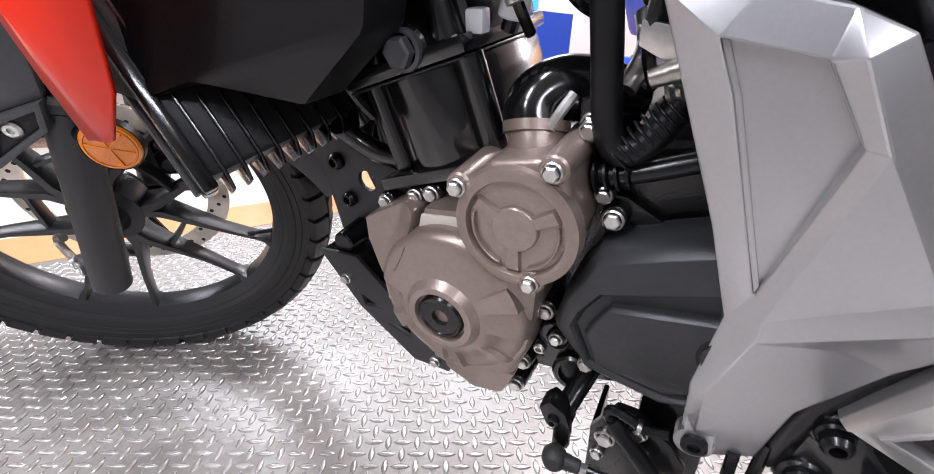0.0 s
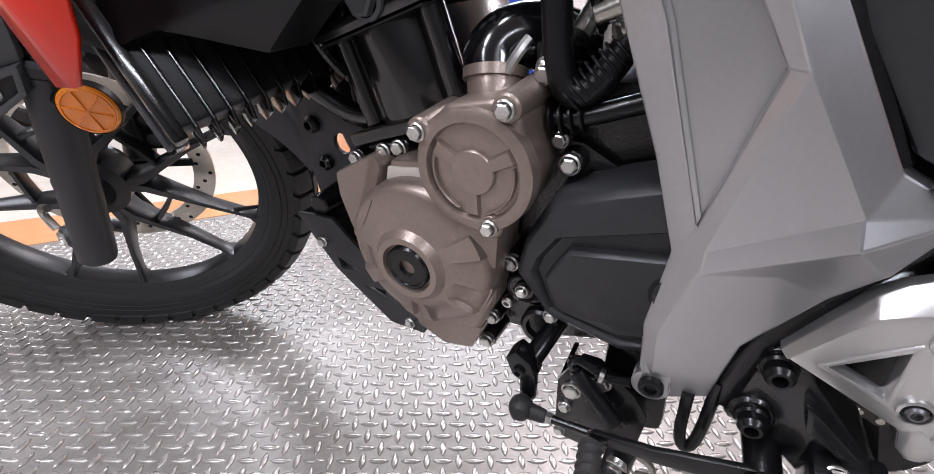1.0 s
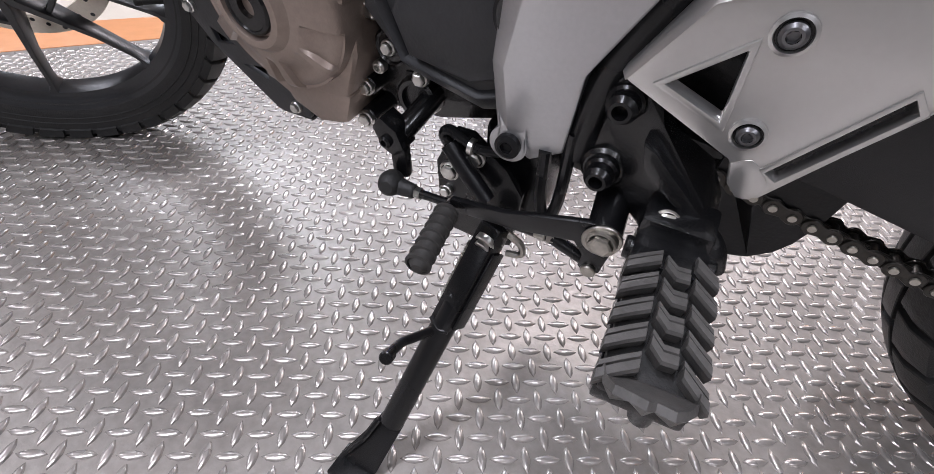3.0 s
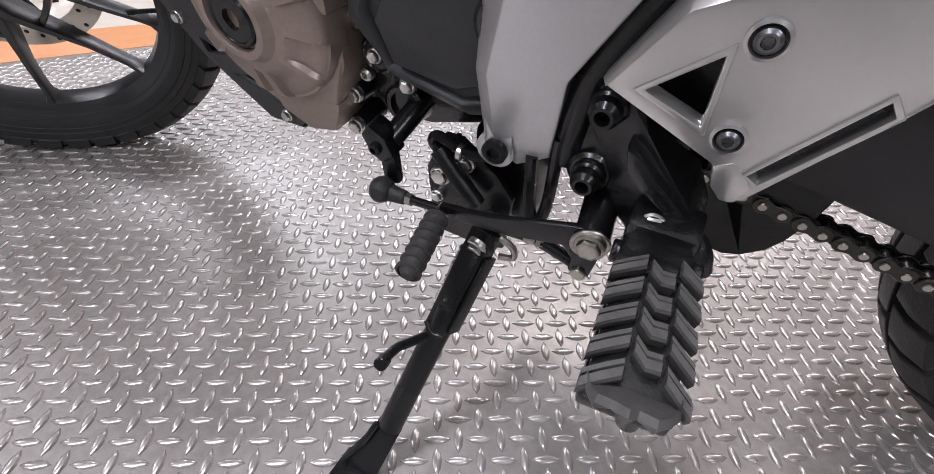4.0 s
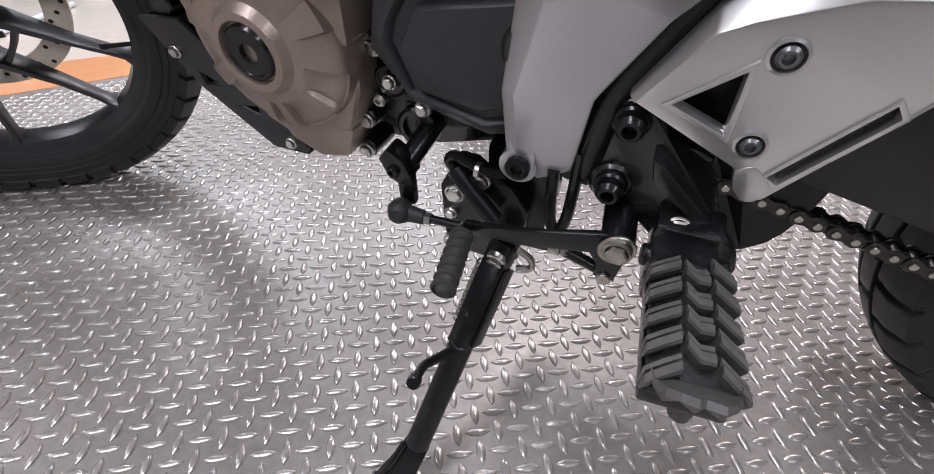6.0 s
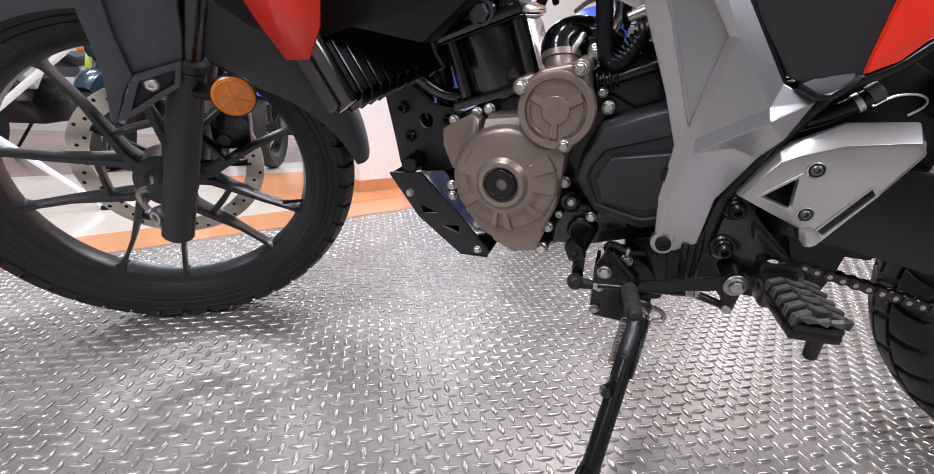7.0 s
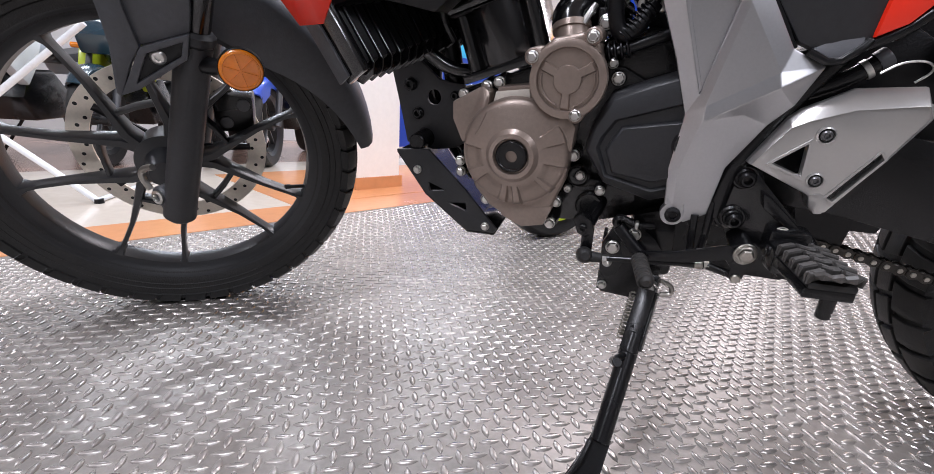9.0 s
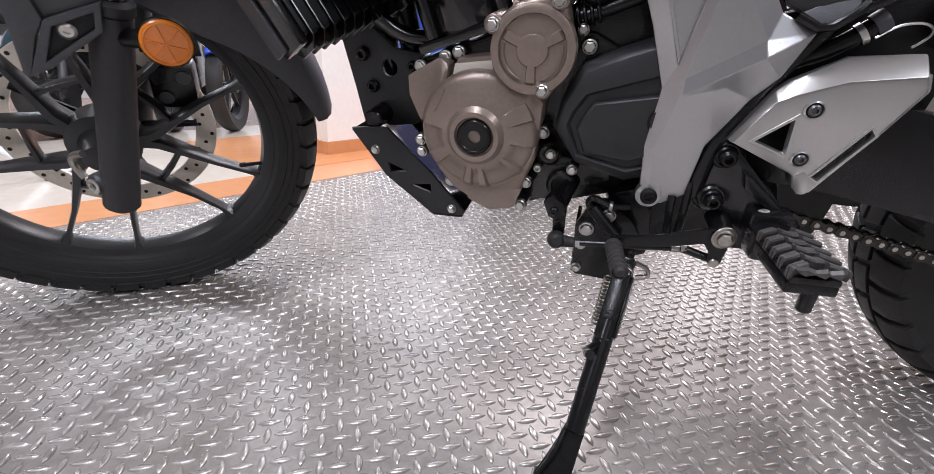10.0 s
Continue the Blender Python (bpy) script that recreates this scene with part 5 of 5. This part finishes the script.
# skid plate and engine mounting plate
skid = part("skid_plate", plate([(0.614, 0.443), (0.644, 0.4455), (0.672, 0.447), (0.737, 0.383), (0.790, 0.321), (0.786, 0.3135), (0.738, 0.3125), (0.664, 0.372)], [[(0.669, 0.392), (0.672, 0.376), (0.700, 0.3796)], [(0.7037, 0.358), (0.737, 0.362), (0.737, 0.347)]], -0.079, -0.073, 0.0015), COVERBLACK, bike, "black steel skid plate with triangular openings")
own = bm_new()
A = [own.verts.new((x, y, z)) for y in (-0.075, 0.09) for x, z in ((0.616, 0.441), (0.640, 0.407), (0.665, 0.371), (0.739, 0.3115), (0.785, 0.3125))]
for k in range(4):
    own.faces.new((A[k], A[k + 1], A[k + 6], A[k + 5]))
pan = part("pan", own, SATIN, skid)
mod = pan.modifiers.new("thickness", "SOLIDIFY")
mod.thickness = 0.004
for x, z in ((0.652, 0.412), (0.771, 0.325)):
    flange_bolt(skid, (x, -0.081, z), 0.007)
mplate = part("engine_plate", plate([(0.585, 0.60), (0.62, 0.605), (0.644, 0.579), (0.676, 0.551), (0.735, 0.54), (0.735, 0.46), (0.70, 0.44), (0.66, 0.435), (0.612, 0.445), (0.604, 0.497)], [arc(0.665, 0.5225, 0.0125, 0, 340, 17)], -0.032, -0.025, 0.0015), COVERBLACK, bike, "black steel engine mounting plate with round holes")
for x, z, r in ((0.6255, 0.542, 0.0105), (0.637, 0.496, 0.0095), (0.704, 0.527, 0.0075)):
    socket_bolt(mplate, (x, -0.034, z), r, mat=SATIN, h=0.008)
part("boss", rod((0.648, -0.03, 0.455), (0.648, -0.072, 0.455), 0.016, 0.014), SATIN, mplate)
part("exhaust_pipe", tube([(0.75, 0.02, 0.66), (0.67, 0.02, 0.62), (0.63, 0.02, 0.56), (0.655, 0.03, 0.47), (0.72, 0.04, 0.38)], 0.02, 16), GLOSS, bike, "black exhaust header pipe")
part("coolant_hose", tube([(0.66, -0.06, 0.60), (0.70, -0.05, 0.568), (0.735, -0.04, 0.565)], 0.011, 12), GLOSS, bike)

# parts behind the engine that close the view through it
part("air_box", prism([(0.90, 0.90), (0.92, 0.72), (1.0, 0.60), (1.10, 0.58), (1.16, 0.70), (1.16, 0.90)], 0.03, 0.12, 0.01), BLACK, bike, "black air box behind the engine")
part("far_frame_rail", tube([(0.62, 0.12, 0.80), (0.72, 0.13, 0.60), (0.95, 0.13, 0.46), (1.10, 0.12, 0.50), (1.20, 0.11, 0.66)], 0.016, 14), SATIN, bike, "black frame tube on the far side")
part("frame_downtube", tube([(0.66, 0.0, 0.86), (0.672, 0.0, 0.66), (0.69, 0.0, 0.56), (0.70, 0.0, 0.46)], 0.017, 14), SATIN, bike)
part("tank", prism([(0.45, 0.90), (0.55, 0.76), (0.80, 0.74), (1.05, 0.80), (1.05, 0.95), (0.5, 0.98)], -0.09, 0.11, 0.03), BLACK, bike, "black underside of the fuel tank")
part("exhaust_chamber", prism([(1.03, 0.36), (1.03, 0.235), (1.05, 0.215), (1.085, 0.211), (1.192, 0.213), (1.27, 0.212), (1.285, 0.225), (1.285, 0.36)], 0.10, 0.20, 0.012), SATIN, bike, "black exhaust chamber low on the far side")


# ---- the showroom behind ----
slab("floor_patch", [across(1.05, 0.27), across(7, 0.27), across(7, 1.4), across(1.05, 1.4)], -0.05, 0.004, TERRACOTTA, "glossy orange floor tiles round a column", "floor")


def upright(name, s0, s1, w0, w1, z0, z1, mat, label, category, kind="structure"):
    bm = bm_new()
    ps = [across(s0, w0), across(s1, w0), across(s1, w1), across(s0, w1)]
    lowr, upr = [bm.verts.new((*q, z0)) for q in ps], [bm.verts.new((*q, z1)) for q in ps]
    bm.faces.new(upr)
    bm.faces.new(list(reversed(lowr)))
    for i in range(4):
        j = (i + 1) % 4
        bm.faces.new((lowr[i], lowr[j], upr[j], upr[i]))
    bevel(bm, 0.004)
    return tagged(part(name, bm, mat, None), label, category, kind=kind)


upright("column", 1.56, 1.87, 0.50, 1.07, 0.003, 3.19, COLUMN, "square white painted column", "column")
upright("column_plinth", 1.545, 1.885, 0.485, 1.085, 0.004, 0.075, TERRACOTTA, "orange tiled foot of the column", "trim")
board = upright("display_board", 2.45, 4.0, 1.55, 1.62, 0.15, 1.0, BLUE, "plain blue display board on metal feet", "board", "object")
for s in (2.55, 3.9):
    x, y = across(s, 1.59)
    part("foot", block((x - 0.03, y - 0.03, 0.0), (x + 0.03, y + 0.03, 0.16), 0.004), STEEL, board)
tagged(part("poster", block((0.55, 5.96, 0.95), (1.25, 5.985, 1.62), 0.003), CYAN, None), "cyan printed poster on the wall", "poster")
tagged(part("poster", block((3.5, 5.96, 0.7), (6.0, 5.985, 2.4), 0.003), YELLOW, None), "plain amber printed poster on the wall", "poster")


def parked_bike(m, paint, accent, label, stripe=None):
    """A whole motorcycle of simple forms, x forwards, on its wheels."""
    root = tagged(new("parked_motorcycle"), label, "motorcycle", "parked motorcycles")
    root.matrix_world = m
    for name, x, half in (("front_tyre", 0.70, 0.05), ("rear_tyre", -0.68, 0.065)):
        t = part(name, moved(lathe(tyre_profile(0.31, 0.225, half), 48, axis=(0, 1, 0)), Matrix.Translation((x, 0, 0.31))), RUBBER, root)
        part("rim", moved(lathe([(0.20, -0.025), (0.228, -0.04), (0.228, 0.04), (0.20, 0.025)], 48, axis=(0, 1, 0), closed=True), Matrix.Translation((x, 0, 0.31))), WHEELBLACK, t)
        part("hub", rod((x, -0.06, 0.31), (x, 0.06, 0.31), 0.04), WHEELBLACK, t)
        for k in range(5):
            part("spoke", moved(spoke([(72 * k + 10, 0.03, 0.016, 0.016), (72 * k + 10, 0.21, 0.01, 0.014)]), Matrix.Translation((x, 0, 0.31))), WHEELBLACK, t)
        if stripe is not None:
            for side in (-1, 1):
                part("rim_stripe", moved(lathe([(0.226, 0.0405 * side), (0.226, 0.047 * side), (0.237, 0.049 * side), (0.237, 0.041 * side)], 48, axis=(0, 1, 0), closed=True), Matrix.Translation((x, 0, 0.31))), stripe, t, "thin yellow rim stripe")
    for s in (-1, 1):
        part("fork_leg", join(rod((0.70, 0.085 * s, 0.30), (0.56, 0.085 * s, 0.66), 0.024), rod((0.57, 0.085 * s, 0.64), (0.44, 0.085 * s, 0.98), 0.018)), GREY, root)
    part("front_mudguard", moved(mudguard(120, 40, 0.325, 0.06, 12), Matrix.Translation((0.70, 0, 0.31))), paint, root)
    part("brake_disc", lathe([(0.10, -0.062), (0.145, -0.062), (0.145, -0.058), (0.10, -0.058)], 40, (0.70, 0, 0.31), (0, 1, 0), closed=True), DISC, root)
    part("engine", prism([(-0.2, 0.28), (-0.22, 0.45), (-0.05, 0.62), (0.2, 0.6), (0.3, 0.42), (0.2, 0.26)], -0.14, 0.14, 0.03), CAST, root)
    own = bm_new()
    bmesh.ops.create_uvsphere(own, u_segments=28, v_segments=14, radius=1)
    part("tank", moved(own, Matrix.Translation((0.1, 0, 0.80)) @ Matrix.Rotation(radians(8), 4, "Y") @ Matrix.Diagonal((0.30, 0.15, 0.16, 1))), paint, root)
    part("shroud", prism([(0.08, 0.86), (0.42, 0.82), (0.48, 0.66), (0.30, 0.50), (0.2, 0.62)], -0.19, -0.12, 0.012), accent, root)
    part("shroud", prism([(0.08, 0.86), (0.42, 0.82), (0.48, 0.66), (0.30, 0.50), (0.2, 0.62)], 0.12, 0.19, 0.012), accent, root)
    part("seat", prism([(-0.08, 0.80), (-0.3, 0.76), (-0.85, 0.86), (-0.85, 0.80), (-0.3, 0.68), (-0.1, 0.72)], -0.12, 0.12, 0.025), BLACK, root)
    part("tail", prism([(-0.3, 0.72), (-0.9, 0.84), (-0.95, 0.78), (-0.4, 0.60)], -0.10, 0.10, 0.02), paint, root)
    lamp = part("headlight", lathe([(0, -0.06), (0.07, -0.05), (0.085, 0.0), (0.085, 0.02), (0.07, 0.035), (0, 0.04)], 28, (0.56, 0, 0.82), (1, 0, -0.1)), CHROME, root)
    part("fairing", prism([(0.42, 0.98), (0.56, 0.94), (0.66, 0.84), (0.6, 0.72), (0.46, 0.74)], -0.11, 0.11, 0.03), paint, root)
    part("handlebar", tube([(0.30, -0.36, 1.0), (0.38, -0.2, 1.02), (0.42, 0, 1.0), (0.38, 0.2, 1.02), (0.30, 0.36, 1.0)], 0.012, 10), SATIN, root)
    for s in (-1, 1):
        part("mirror", lathe([(0, -0.01), (0.05, -0.006), (0.05, 0.004), (0, 0.008)], 20, (0.40, 0.3 * s, 1.14), (-1, 0, 0.1)), BLACK, root)
        part("indicator", rod((0.5, 0.12 * s, 0.78), (0.5, 0.2 * s, 0.78), 0.018), AMBER, root)
    part("exhaust", rod((-0.3, -0.15, 0.38), (-0.85, -0.17, 0.52), 0.045, 0.055, 24), STEEL, root)
    part("swingarm", prism([(-0.15, 0.38), (-0.7, 0.33), (-0.7, 0.29), (-0.15, 0.32)], -0.09, 0.09, 0.01), SATIN, root)
    part("side_stand", rod((-0.05, -0.12, 0.26), (0.0, -0.26, 0.012), 0.011), SATIN, root)
    return root


parked_bike(pose(1.387, 1.600, 0.0, 0, 0, 205), BLUE, WHITEPAINT, "parked motorcycle with blue fairing and a yellow rim stripe", LIME)
parked_bike(pose(-1.78, 3.75, 0.0, 0, 0, -88), TEAL, LIME, "parked motorcycle with dark teal and lime panels facing the aisle")
parked_bike(pose(-1.25, 4.0, 0.0, 0, 0, -84), BLACK, TEAL, "parked motorcycle with black and dark teal panels")
parked_bike(pose(-2.45, 3.6, 0.0, 0, 0, -92), PALEBLUE, WHITEPAINT, "parked motorcycle with pale blue-grey panels facing the aisle")
parked_bike(pose(-0.72, 4.0, 0.0, 0, 0, -95), BLUE, BLACK, "parked motorcycle with black and blue panels")

# a bent white steel stand in the aisle
own = tube([(-1.213, 1.83, 0.012), (-1.433, 1.83, 0.2), (-1.633, 1.83, 0.36), (-1.493, 1.83, 0.48), (-1.163, 1.83, 0.76)], 0.014, 12, smooth=1)
rack = tagged(part("display_stand", own, WHITEPAINT, None), "bent white steel display stand leg on the tiles", "stand")
part("rubber_foot", lathe([(0, 0), (0.02, 0), (0.018, 0.02), (0, 0.02)], 16, (-1.208, 1.83, 0.002), (0, 0, 1)), BLACK, rack)
part("base_bar", rod((-1.213, 1.83, 0.014), (-1.213, 2.38, 0.014), 0.012), WHITEPAINT, rack)


# ---- lugs of the floor plate ----
def lug_mesh():
    a, b, h = 0.0176, 0.0064, 0.0030
    ring8 = [(-1, 0), (-0.55, -0.74), (0, -1), (0.55, -0.74), (1, 0), (0.55, 0.74), (0, 1), (-0.55, 0.74)]
    v = [(x * a, y * b, -0.0004) for x, y in ring8]
    v += [(x * a * 0.90, y * b * 0.72, h * (0.80 - 0.25 * abs(x))) for x, y in ring8]
    v += [(-0.45 * a, 0, h * 0.9), (0.45 * a, 0, h * 0.9)]
    f = [(k, (k + 1) % 8, 8 + (k + 1) % 8, 8 + k) for k in range(8)]
    f += [(8, 9, 16), (9, 10, 16), (10, 17, 16), (10, 11, 17), (11, 12, 17), (12, 13, 17), (13, 14, 17), (14, 16, 17), (14, 15, 16), (15, 8, 16)]
    return v, f


LV, LF = lug_mesh()
lug = bpy.data.meshes.new("lug")
lug.from_pydata(LV, [], LF)
lug.materials.append(LUG)
for p in lug.polygons:
    p.use_smooth = p.index >= 8
cells = []
for c in range(-110, 111):
    for r in range(-40, 125):
        x, y = c * PITCH, r * PITCH
        if (x - SEAM[0]) * SEAM[2] + (y - SEAM[1]) * SEAM[3] > 0:
            y += 0.436 * PITCH
        w = -(x - EDGE[0]) * LINE[1] + (y - EDGE[1]) * LINE[0]
        if w < -0.02:
            cells.append((x, y, (c + r) % 2))
cells.sort(key=lambda q: (q[0] - 0.35) ** 2 + (q[1] - 0.05) ** 2)
for x, y, up in cells[:300]:
    ob = new("lug", lug)
    ob.parent = floor
    ob.matrix_local = pose(x, y, 0, 0, 0, 90 * up)
base = np.array(LV)
turned = base[:, [1, 0, 2]] * np.array([-1, 1, 1])
rest = cells[300:]
verts = np.concatenate([(turned if up else base) + np.array([x, y, 0]) for x, y, up in rest])
faces = [tuple(i + 18 * k for i in face) for k in range(len(rest)) for face in LF]
me = bpy.data.meshes.new("lugs")
me.from_pydata(verts.tolist(), [], faces)
me.materials.append(LUG)
me.polygons.foreach_set("use_smooth", [k % 18 >= 8 for k in range(len(me.polygons))])
field = new("lug_field", me)
field.parent = floor
tagged(field, "field of raised floor lugs", kind="stuff")
